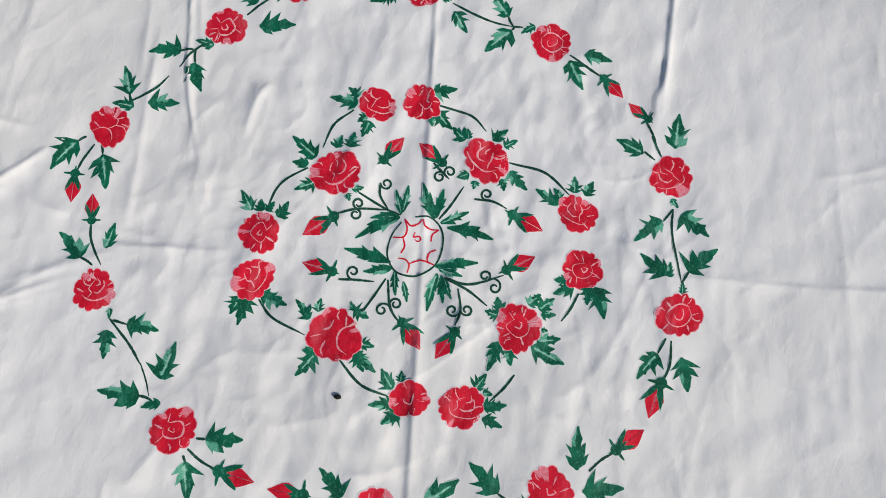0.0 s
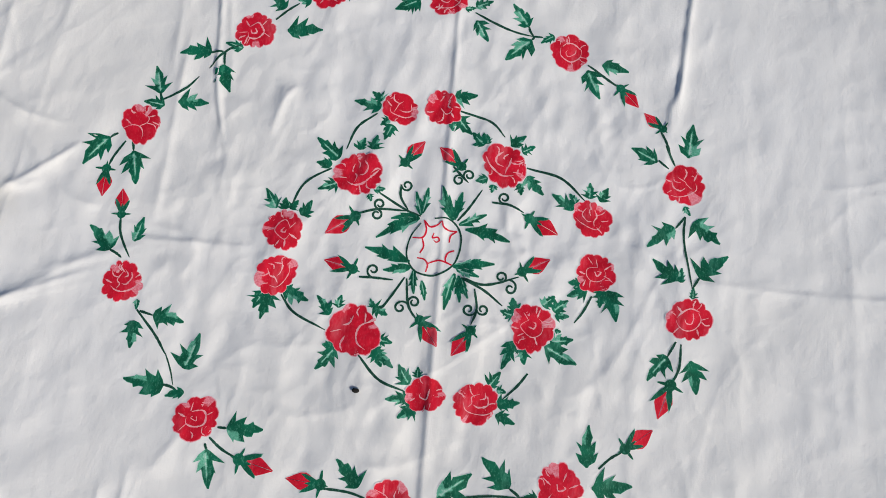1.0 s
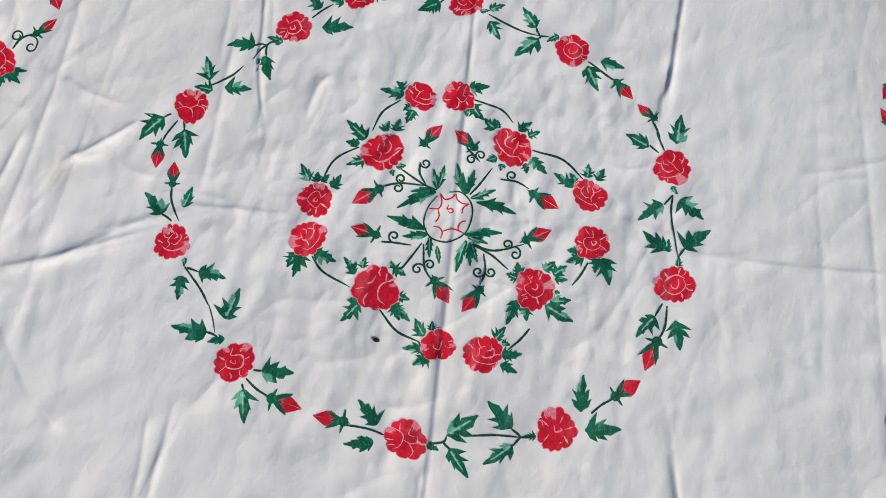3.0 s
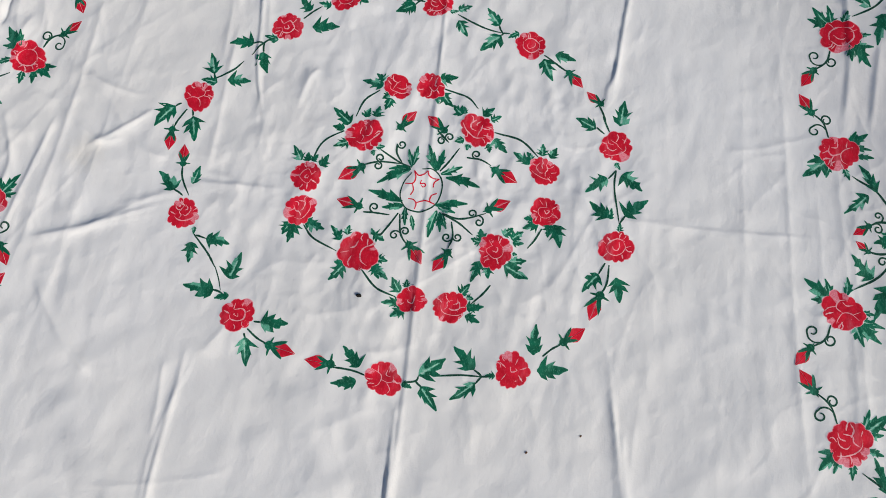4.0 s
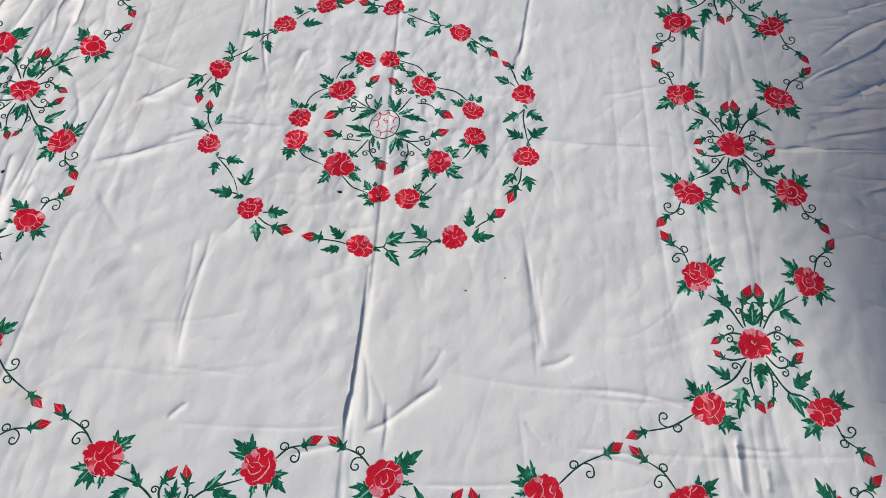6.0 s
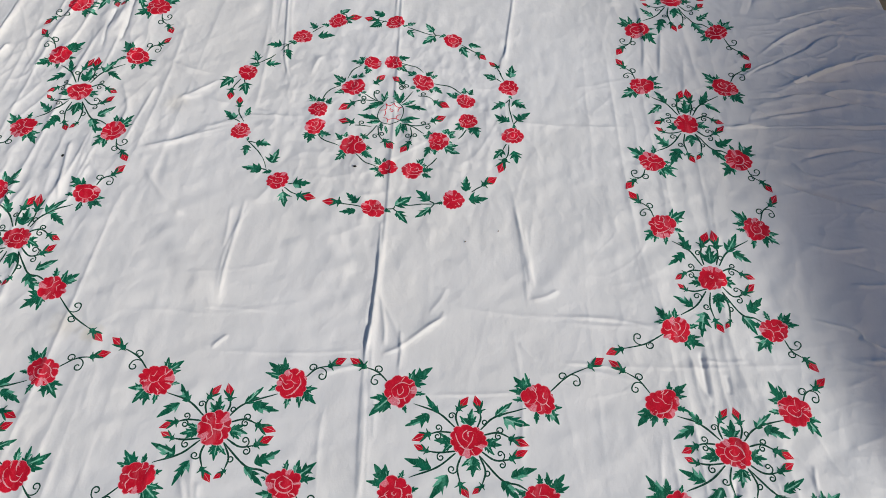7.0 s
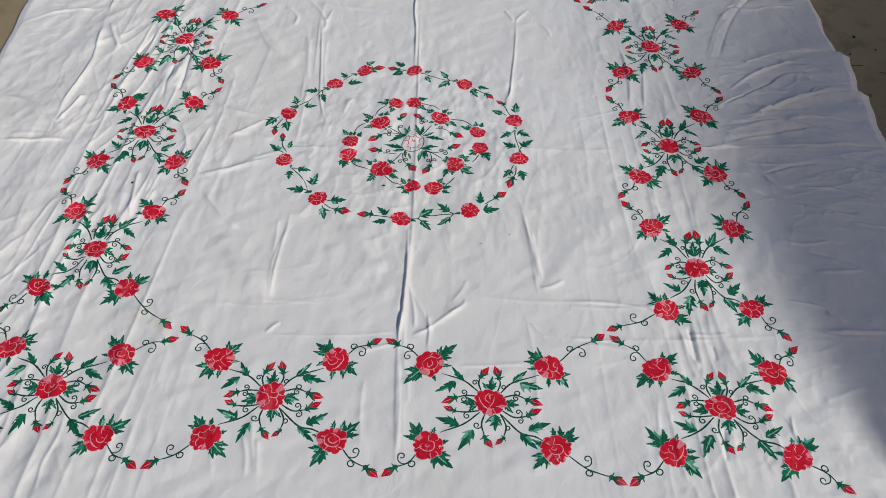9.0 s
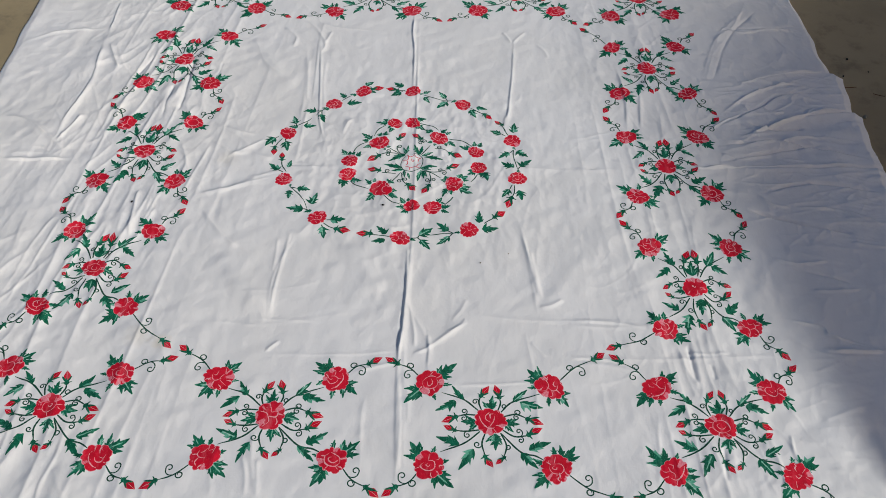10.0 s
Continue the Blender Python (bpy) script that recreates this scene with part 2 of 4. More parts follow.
fold("r", 6, 1.3, (-0.258, 0.427), (-0.250, 0.287), (-0.219, 0.107))
fold("r", 5, 1.44, (-0.239, -0.229), (-0.262, -0.310), (-0.274, -0.380), (-0.265, -0.491))
fold("v", 5, 1.5, (-0.258, 0.249), (-0.236, 0.148), (-0.225, 0.094))
fold("r", 10, 2.16, (-0.281, 0.247), (-0.281, 0.067), (-0.281, -0.005))
fold("s", 4, 1.44, (0.250, 0.294), (0.244, 0.205), (0.234, 0.173), (0.237, 0.139))
fold("r", 6, 0.86, (0.281, 0.294), (0.271, 0.253))
fold("r", 6, 1.5, (0.255, -0.165), (0.271, -0.247), (0.284, -0.362), (0.293, -0.453))
fold("r", 9, 1.3, (0.300, -0.238), (0.294, -0.342), (0.294, -0.423))
fold("r", 30, 1.7, (0.487, -0.161), (0.405, -0.282), (0.365, -0.342), (0.293, -0.453))
fold("r", 30, 1.3, (0.486, -0.211), (0.415, -0.312), (0.374, -0.403))
fold("r", 7, 1.3, (0.143, -0.462), (0.133, -0.482), (0.103, -0.502))
fold("r", 7, 0.86, (0.143, -0.452), (0.293, -0.463), (0.503, -0.454))
fold("r", 30, 1.7, (-0.481, -0.219), (-0.383, -0.320), (-0.324, -0.390), (-0.265, -0.471))
fold("r", 30, 1.3, (-0.125, -0.268), (-0.077, -0.339), (-0.042, -0.411))
fold("r", 6, 0.54, (-0.374, -0.420), (-0.294, -0.410), (-0.214, -0.391), (-0.162, -0.371))
fold("r", 6, 0.6, (-0.463, -0.500), (-0.354, -0.490), (-0.255, -0.491), (-0.035, -0.441))
fold("r", 7, 0.84, (-0.511, -0.139), (-0.431, -0.108), (-0.322, -0.066))
fold("s", 16, 4.2, (1.195, 0.026), (0.931, 0.017), (0.710, 0.008))
fold("v", 10, 8.4, (1.195, 0.035), (0.931, 0.026), (0.710, 0.017))
fold("s", 4, 0.78, (0.529, -0.002), (0.392, -0.008), (0.273, -0.008))
fold("s", 6, 1.5, (-0.844, -0.016), (-0.920, -0.017), (-1.002, -0.020))
fold("s", 4, 0.78, (-0.167, -0.018), (-0.244, -0.020), (-0.308, -0.022))
fold("s", 5, 0.48, (-0.168, -0.019), (-0.234, -0.020), (-0.285, -0.021))
fold("s", 5, 0.48, (0.356, -0.001), (0.287, -0.007), (0.249, -0.009))
fold("r", 7, 0.86, (0.184, 0.024), (0.234, 0.014), (0.283, -0.006))
fold("r", 10, 2.59, (-0.904, 0.547), (-0.885, 0.375), (-0.875, 0.264), (-0.895, 0.154), (-0.896, 0.033))
fold("r", 12, 1.73, (-0.865, 0.476), (-0.835, 0.406), (-0.796, 0.335))
fold("r", 14, 1.73, (-0.737, 0.264), (-0.767, 0.184), (-0.787, 0.063), (-0.856, 0.033))
fold("r", 10, 1.73, (-0.577, 0.436), (-0.568, 0.315), (-0.568, 0.234))
fold("r", 12, 1.73, (-0.568, 0.214), (-0.588, 0.143), (-0.599, 0.073), (-0.619, 0.033))
fold("r", 9, 1.3, (-0.687, 0.224), (-0.678, 0.174), (-0.678, 0.093))
fold("r", 10, 1.73, (-0.600, -0.108), (-0.600, -0.179), (-0.601, -0.249))
fold("r", 10, 1.3, (-0.689, -0.078), (-0.689, -0.168), (-0.690, -0.249))
fold("r", 9, 1.3, (-0.768, -0.128), (-0.768, -0.198), (-0.769, -0.278))
fold("r", 14, 1.73, (-0.509, 0.133), (-0.450, 0.093), (-0.392, 0.034))
fold("r", 10, 1.3, (-1.073, 0.174), (-1.014, 0.134), (-0.916, 0.043))
fold("r", 12, 1.3, (-1.005, -0.007), (-0.935, 0.003), (-0.856, 0.003))
fold("r", 14, 1.73, (-0.477, 0.518), (-0.428, 0.396), (-0.358, 0.325))
fold("r", 10, 1.3, (-0.461, -0.129), (-0.372, -0.067), (-0.322, -0.036))
fold("r", 10, 1.73, (-0.318, 0.457), (-0.300, 0.306), (-0.292, 0.137))
fold("r", 8, 1.3, (-0.287, 0.610), (-0.287, 0.508), (-0.268, 0.386))
fold("r", 8, 1.3, (-0.914, 0.588), (-0.755, 0.629), (-0.616, 0.599))
fold("r", 15, 1.75, (0.975, 0.726), (0.861, 0.572), (0.776, 0.337))
fold("s", 9.28, 2.97, (1.163, 0.398), (1.030, 0.398), (0.878, 0.347))
fold("v", 7, 7.2, (1.163, 0.408), (1.031, 0.407), (0.878, 0.356))
fold("s", 11.1, 2.97, (1.090, 0.306), (0.968, 0.296), (0.906, 0.245), (0.753, 0.153))
fold("v", 7, 7.2, (1.090, 0.315), (0.968, 0.305), (0.906, 0.254), (0.753, 0.162))
fold("s", 8.32, 2.38, (1.170, 0.235), (1.068, 0.225), (0.946, 0.194))
fold("v", 7, 7.2, (1.170, 0.244), (1.068, 0.234), (0.946, 0.203))
fold("s", 11.1, 2.38, (1.146, 0.051), (1.005, 0.092), (0.914, 0.112), (0.773, 0.092))
fold("v", 7, 7.2, (1.147, 0.060), (1.005, 0.101), (0.915, 0.122), (0.773, 0.101))
fold("s", 8.32, 2.38, (1.006, 0.163), (0.925, 0.153), (0.855, 0.184))
fold("v", 7, 7.2, (1.006, 0.173), (0.925, 0.162), (0.855, 0.193))
fold("s", 8.32, 2.38, (1.036, 0.102), (0.904, 0.072), (0.762, 0.031))
fold("v", 7, 7.2, (1.036, 0.111), (0.904, 0.081), (0.762, 0.040))
fold("s", 9.28, 2.38, (1.134, -0.071), (0.963, -0.040), (0.831, -0.081))
fold("v", 7, 7.2, (1.134, -0.062), (0.963, -0.031), (0.831, -0.071))
fold("s", 8.32, 2.38, (1.031, -0.203), (0.900, -0.172), (0.790, -0.131))
fold("v", 7, 7.2, (1.031, -0.194), (0.900, -0.163), (0.790, -0.122))
fold("s", 7.34, 1.78, (1.126, 0.624), (0.912, 0.603), (0.871, 0.592))
fold("v", 6, 3, (1.126, 0.633), (0.912, 0.612), (0.871, 0.602))
fold("s", 9, 1.8, (0.544, 0.420), (0.554, 0.277), (0.546, 0.145))
fold("s", 9, 1.8, (0.595, 0.293), (0.588, 0.224), (0.582, 0.147))
fold("r", 10, 1.3, (0.643, 0.235), (0.632, 0.143), (0.632, 0.113))
fold("r", 10, 1.3, (0.390, 0.102), (0.440, 0.113), (0.521, 0.143))
fold("r", 8, 2.59, (0.835, -0.435), (0.875, -0.465), (0.905, -0.496), (0.965, -0.516))
fold("r", 10, 1.73, (0.573, -0.525), (0.582, -0.575), (0.602, -0.615))
fold("r", 10, 1.3, (0.652, -0.575), (0.640, -0.706), (0.629, -0.837))
fold("r", 9, 1.3, (0.511, -0.655), (0.500, -0.756), (0.489, -0.836))
fold("r", 8, 1.08, (0.343, -0.473), (0.443, -0.474), (0.564, -0.464))
fold("r", 8, 1.08, (0.402, -0.554), (0.603, -0.545), (0.794, -0.526))
fold("r", 8, 1.94, (0.775, -0.465), (0.864, -0.526), (0.985, -0.526))
fold("r", 9, 1.3, (0.634, -0.474), (0.633, -0.515), (0.642, -0.575))
fold("r", 10, 1.3, (0.332, -0.584), (0.402, -0.564), (0.502, -0.585))
fold("r", 14, 1.3, (-0.179, 0.157), (-0.158, 0.137), (-0.178, 0.066))
fold("r", 12, 1.3, (-0.128, 0.167), (-0.118, 0.136), (-0.138, 0.106))
fold("r", 14, 1.3, (-0.199, 0.147), (-0.230, 0.107), (-0.229, 0.066))
fold("r", 10, 1.3, (0.173, 0.154), (0.163, 0.134), (0.174, 0.104))
fold("r", 16, 1.73, (-0.412, 0.044), (-0.373, 0.014), (-0.332, 0.005))
fold("r", 12, 1.3, (-0.392, -0.067), (-0.332, -0.046), (-0.280, -0.025))
fold("r", 10, 1.08, (0.085, 0.025), (0.095, 0.005), (0.075, -0.015))
fold("r", 9, 0.86, (-0.055, -0.116), (-0.064, -0.146), (-0.054, -0.187))
fold("r", 10, 1.3, (-0.207, -0.198), (-0.228, -0.229), (-0.239, -0.249))
fold("r", 12, 1.3, (-0.167, -0.126), (-0.166, -0.157), (-0.176, -0.187))
fold("r", 12, 0.86, (0.312, -0.086), (0.369, -0.108), (0.447, -0.141))
fold("r", 8, 1.3, (0.113, -0.472), (0.133, -0.442), (0.145, -0.411))
fold("r", 8, 1.3, (-0.001, -0.400), (0.053, -0.492), (0.082, -0.573))
fold("r", 9, 1.3, (0.263, -0.493), (0.281, -0.614), (0.280, -0.764))
fold("r", 10, 1.73, (-0.247, -0.731), (-0.238, -0.801), (-0.219, -0.861))
fold("r", 10, 1.73, (-0.307, -0.771), (-0.307, -0.820), (-0.298, -0.870))
fold("r", 9, 1.3, (-0.048, -0.642), (-0.049, -0.722), (-0.040, -0.812))
fold("r", 10, 1.3, (-0.594, -0.819), (-0.574, -0.849), (-0.555, -0.879))
fold("r", 12, 1.73, (0.289, -0.784), (0.279, -0.814), (0.269, -0.844))
fold("r", 12, 1.3, (-0.316, 0.660), (-0.277, 0.579), (-0.067, 0.549))
fold("r", 10, 1.3, (0.447, 0.683), (0.486, 0.571), (0.505, 0.459))

fold("v", 7, 3, (1.000, 0.716), (0.886, 0.567), (0.797, 0.347))
fold("v", 6, 3, (0.858, -0.304), (0.968, -0.334), (1.078, -0.395))
# creases that catch the sun most
fold("s", 4, 4, (-0.026, 0.641), (-0.025, 0.546), (-0.016, 0.465), (-0.010, 0.297))
fold("r", 6, 2.5, (-0.307, 0.421), (-0.296, 0.314), (-0.287, 0.228))
fold("s", 4, 3, (-0.281, 0.470), (-0.261, 0.301), (-0.244, 0.161), (-0.223, 0.081))
fold("r", 8, 3, (-0.341, 0.602), (-0.306, 0.560), (-0.271, 0.486), (-0.277, 0.438))
fold("r", 8, 2.5, (-0.258, 0.553), (-0.266, 0.519), (-0.271, 0.486))
fold("r", 26, 3.4, (-0.483, 0.510), (-0.442, 0.447), (-0.379, 0.356), (-0.322, 0.284))
fold("r", 9, 3, (-0.400, 0.564), (-0.358, 0.516), (-0.360, 0.466))
fold("s", 4, 3, (0.265, 0.525), (0.257, 0.367), (0.247, 0.250), (0.239, 0.155))
fold("r", 6, 2.5, (0.232, 0.566), (0.246, 0.541), (0.260, 0.509))
fold("r", 6, 2, (0.300, 0.569), (0.280, 0.543), (0.260, 0.509))
fold("r", 8, 2, (0.327, 0.512), (0.349, 0.480), (0.361, 0.441))
fold("r", 9, 2, (-0.178, 0.098), (-0.170, 0.138), (-0.156, 0.165))
fold("r", 9, 2.5, (-0.454, 0.006), (-0.410, 0.038), (-0.367, 0.078))
fold("r", 9, 2, (-0.478, 0.119), (-0.440, 0.101), (-0.386, 0.090))
fold("r", 6, 3, (-0.256, -0.231), (-0.260, -0.305), (-0.265, -0.395), (-0.262, -0.487))
fold("r", 6, 2, (-0.282, -0.253), (-0.278, -0.306), (-0.277, -0.356))
fold("r", 34, 4.2, (-0.412, -0.311), (-0.351, -0.379), (-0.260, -0.465))
fold("r", 26, 2.6, (-0.132, -0.263), (-0.082, -0.329), (-0.033, -0.405))
fold("s", 4, 4.5, (0.011, -0.284), (0.015, -0.403), (0.013, -0.504), (0.009, -0.555))
fold("r", 5, 2.5, (0.020, -0.412), (0.037, -0.494), (0.042, -0.541))
fold("v", 5, 3.5, (0.011, -0.450), (0.011, -0.477), (0.013, -0.508))
fold("r", 7, 2.5, (0.036, -0.554), (0.067, -0.540), (0.101, -0.509), (0.151, -0.467))
fold("s", 4, 2.2, (0.065, -0.502), (0.070, -0.540), (0.069, -0.586))
fold("r", 6, 3, (0.264, -0.221), (0.281, -0.304), (0.296, -0.402))
fold("r", 6, 2.5, (0.282, -0.263), (0.291, -0.334), (0.303, -0.411))
fold("r", 8, 2, (0.294, -0.430), (0.321, -0.424), (0.351, -0.404))
fold("r", 6, 2, (0.273, -0.515), (0.290, -0.536), (0.307, -0.552))
fold("r", 6, 2, (-0.257, -0.561), (-0.246, -0.546), (-0.231, -0.530))
fold("s", 3, 0.8, (-0.264, -0.566), (-0.102, -0.561), (0.017, -0.547))
fold("s", 3, 0.7, (-0.294, -0.480), (-0.228, -0.481), (-0.155, -0.482))
fold("r", 6, 2, (-0.076, -0.600), (-0.015, -0.581), (0.019, -0.576))
fold("r", 8, 2.5, (0.014, -0.605), (0.023, -0.712), (0.026, -0.811))
fold("r", 7, 2, (0.029, -0.612), (0.036, -0.667), (0.038, -0.712))
fold("s", 3, 1.2, (0.122, -0.625), (0.207, -0.619), (0.276, -0.611))
fold("r", 8, 2.5, (-0.260, -0.780), (-0.245, -0.821), (-0.239, -0.867))
fold("r", 8, 2, (-0.230, -0.786), (-0.223, -0.827), (-0.216, -0.866))
fold("s", 5, 3.25, (-0.915, 0.685), (-0.904, 0.581), (-0.903, 0.532))
fold("s", 6, 2.8, (-0.907, 0.499), (-0.886, 0.361), (-0.881, 0.275), (-0.892, 0.166), (-0.899, 0.101))
fold("r", 9, 5.2, (-0.883, 0.468), (-0.838, 0.378), (-0.820, 0.349))
fold("r", 10, 3.25, (-1.130, 0.458), (-1.049, 0.517), (-0.905, 0.540))
fold("r", 12, 5.2, (-1.071, 0.145), (-0.995, 0.123), (-0.915, 0.063), (-0.854, 0.005))
fold("r", 9, 6.5, (-0.890, 0.040), (-0.867, 0.115), (-0.854, 0.154))
fold("s", 5, 3.25, (-1.003, -0.024), (-0.924, -0.023), (-0.838, -0.018))
fold("v", 7, 6.5, (-0.629, 0.433), (-0.615, 0.244), (-0.617, 0.164))
fold("v", 7, 5.2, (-0.651, 0.285), (-0.655, 0.229), (-0.651, 0.150))
fold("v", 6, 3, (-0.543, 0.391), (-0.542, 0.354), (-0.545, 0.317))
fold("r", 8, 5.2, (-0.636, -0.111), (-0.629, -0.175), (-0.615, -0.275))
fold("r", 8, 3, (-0.581, -0.173), (-0.585, -0.199), (-0.589, -0.224))
fold("r", 8, 2.5, (-0.501, -0.127), (-0.430, -0.103), (-0.322, -0.054))
fold("r", 6, 1.6, (-0.517, 0.079), (-0.440, 0.022), (-0.401, 0.029))
fold("r", 14, 4, (-0.476, -0.169), (-0.414, -0.247), (-0.361, -0.292))
fold("r", 7, 3, (-0.498, 0.068), (-0.519, -0.051), (-0.531, -0.129))
fold("v", 7, 5.2, (-0.738, 0.413), (-0.753, 0.367), (-0.767, 0.323))
fold("r", 9, 3.5, (-0.576, 0.052), (-0.547, -0.018), (-0.554, -0.086))
fold("r", 6, 1.6, (0.978, 0.766), (0.911, 0.626), (0.839, 0.541), (0.767, 0.343))
fold("r", 3.8, 3.42, (0.856, 0.582), (0.886, 0.616), (0.923, 0.593), (1.021, 0.614), (1.114, 0.609))
fold("s", 5.2, 8.4, (0.873, 0.348), (0.969, 0.388), (1.062, 0.406), (1.150, 0.405))
fold("r", 4.5, 6.85, (0.796, 0.222), (0.878, 0.292), (0.957, 0.337), (1.029, 0.347), (1.143, 0.263))
fold("r", 4.5, 4.8, (0.751, 0.156), (0.828, 0.210), (0.941, 0.268))
fold("s", 4.5, 10.11, (0.845, 0.135), (0.928, 0.176), (1.050, 0.232), (1.154, 0.243))
fold("r", 3.8, 5.49, (0.793, 0.120), (0.889, 0.112), (1.008, 0.135), (1.134, 0.122))
fold("s", 5.2, 9.4, (0.701, 0.009), (0.852, 0.021), (1.164, 0.040))
fold("r", 3.8, 5.49, (0.768, 0.071), (0.811, 0.049), (0.894, 0.064))
fold("r", 3.8, 4.11, (0.904, 0.253), (0.932, 0.228), (0.967, 0.236))
fold("r", 3.8, 4.11, (0.839, 0.185), (0.867, 0.160), (0.877, 0.130))
fold("r", 3.8, 4.11, (0.999, 0.297), (1.056, 0.286), (1.117, 0.262))
fold("r", 4.5, 4.11, (0.794, -0.032), (0.870, -0.040), (0.966, -0.025))
fold("r", 4.5, 4.8, (0.897, -0.114), (1.008, -0.121), (1.097, -0.168))
fold("r", 4.5, 4.11, (0.831, -0.075), (0.854, -0.106), (0.897, -0.114))
fold("r", 3, 6.16, (0.788, -0.435), (0.870, -0.462), (0.885, -0.482), (0.964, -0.507))
fold("s", 4.5, 6.75, (0.874, -0.519), (0.940, -0.518), (0.986, -0.514))
fold("r", 4.5, 4.11, (0.876, -0.362), (0.932, -0.363), (0.991, -0.353))
fold("r", 5.2, 4.11, (0.813, -0.272), (0.866, -0.289), (0.942, -0.276))
fold("r", 5.2, 4.11, (1.002, -0.220), (1.044, -0.228), (1.078, -0.232))
fold("s", 3, 1.5, (0.348, -0.461), (0.470, -0.465), (0.567, -0.494))
fold("s", 3, 1.6, (0.342, -0.551), (0.434, -0.555), (0.459, -0.566))
fold("v", 6, 4, (0.592, -0.509), (0.594, -0.557), (0.596, -0.602))
fold("v", 5, 3, (0.630, -0.555), (0.633, -0.574), (0.633, -0.593))
fold("v", 5, 3, (0.621, -0.735), (0.616, -0.775), (0.613, -0.807))
fold("r", 3, 2.74, (0.750, -0.704), (0.746, -0.744), (0.757, -0.770))
fold("r", 4, 1.6, (0.582, -0.530), (0.634, -0.533), (0.674, -0.529))
for _ in range(1):
    soft = np.pad(HEIGHT, 1, mode="edge")
    HEIGHT = (soft[1:-1, 1:-1] * 4 + soft[:-2, 1:-1] * 2 + soft[2:, 1:-1] * 2 + soft[1:-1, :-2] * 2 + soft[1:-1, 2:] * 2
              + soft[:-2, :-2] + soft[:-2, 2:] + soft[2:, :-2] + soft[2:, 2:]) / 16
HEIGHT += BASE
rim = np.minimum(np.minimum(GX - X0, X1 - GX), np.minimum(GY - Y0, AY[-1] - GY))
HEIGHT = np.maximum(HEIGHT * (0.5 + 0.5 * np.clip(rim / 0.02, 0, 1)), 0.0025) - BASE


SLOPE_Y, SLOPE_X = np.gradient(HEIGHT, AY, AX)


def surface(x, y, field=None):
    """Height of the cloth under a place, a little on the high side."""
    u = np.clip(np.interp(x, AX, np.arange(NX)), 0, NX - 1.001)
    v = np.clip(np.interp(y, AY, np.arange(NY)), 0, NY - 1.001)
    i, j = u.astype(int), v.astype(int)
    fu, fv = u - i, v - j
    h = HEIGHT if field is None else field
    return ((h[j, i] * (1 - fu) + h[j, i + 1] * fu) * (1 - fv)
            + (h[j + 1, i] * (1 - fu) + h[j + 1, i + 1] * fu) * fv)


# ---- large structure ----
def part(name, verts, faces, material, parent=None, label="", dens=None, smooth=True):
    """One mesh object, under a thing or a part."""
    me = bpy.data.meshes.new(name)
    me.from_pydata(verts, [], faces)
    me.materials.append(material)
    if dens is not None:
        me.attributes.new("dens", "FLOAT", "POINT").data.foreach_set("value", np.asarray(dens, dtype=np.float32))
    if smooth:
        me.polygons.foreach_set("use_smooth", [True] * len(me.polygons))
    ob = new(name, me)
    ob.parent = parent
    return tagged(ob, label)


def slab(name, x0, x1, y0, y1, z0, z1, material, label, category):
    bm = bmesh.new()
    bmesh.ops.create_cube(bm, size=1, matrix=Matrix.Translation(((x0 + x1) / 2, (y0 + y1) / 2, (z0 + z1) / 2))
                          @ Matrix.Diagonal((x1 - x0, y1 - y0, z1 - z0, 1)))
    bmesh.ops.bevel(bm, geom=bm.edges[:], offset=min(0.008, (z1 - z0) / 4), segments=2, affect="EDGES")
    me = bpy.data.meshes.new(name)
    bm.to_mesh(me)
    me.materials.append(material)
    return tagged(new(name, me), label, category, kind="structure")


slab("floor", -60, 60, -60, 60, -0.2, -BASE, FLOOR, "worn grey-brown concrete floor with dark stains", "floor")


def shade_blocker():
    """An unseen wall, added so its rising top edge shades one side of the sheet."""
    # top profile shaped to put the shadow edge where it is wanted
    outline = ((0.0, -BASE), (10, -BASE), (10, 7.52), (7.92, 6.32), (4.87, 4.18), (3.30, 3.01), (2.30, 2.21), (1.26, 1.355), (0.00, 0.285))
    bm = bmesh.new()
    front = bm.faces.new([bm.verts.new((u, 0.0, h)) for u, h in outline])
    grown = bmesh.ops.extrude_face_region(bm, geom=[front])
    bmesh.ops.translate(bm, vec=(0, -0.14, 0), verts=[v for v in grown["geom"] if isinstance(v, bmesh.types.BMVert)])
    bmesh.ops.recalc_face_normals(bm, faces=bm.faces[:])
    bmesh.ops.bevel(bm, geom=bm.edges[:], offset=0.008, segments=2, affect="EDGES")
    me = bpy.data.meshes.new("unseen_shade_blocker")
    bm.to_mesh(me)
    me.materials.append(BLOCKER)
    ob = tagged(new("unseen_shade_blocker", me), "unseen plastered blocker with a sloping top, added to shade the sheet", "wall", kind="structure")
    ob.matrix_world = pose(1.289, -0.937, 0, 0, 0, -27.27)


shade_blocker()

# ---- the bedsheet ----
bedsheet = tagged(new("bedsheet"), "white cotton bedsheet hand-painted with red roses, creased on the floor", "bedsheet")


def hem(y):
    """Sideways place of the left and right edge of the sheet."""
    left = -1.135 - 0.055 * (y - 0.1) + 0.004 * np.sin(y * 9) + 0.002 * np.sin(y * 31 + 1)
    right = 1.155 - 0.045 * y + 0.003 * np.sin(y * 23) + 0.002 * np.sin(y * 47)
    right = right + 0.030 * (1 / (1 + np.exp((y - 0.40) * 500))) * np.exp(-np.clip(0.40 - y, 0, 9) * 9)
    right = right + 0.024 * (1 / (1 + np.exp((y - 0.235) * 500))) * np.exp(-np.clip(0.235 - y, 0, 9) * 10)
    return left, right


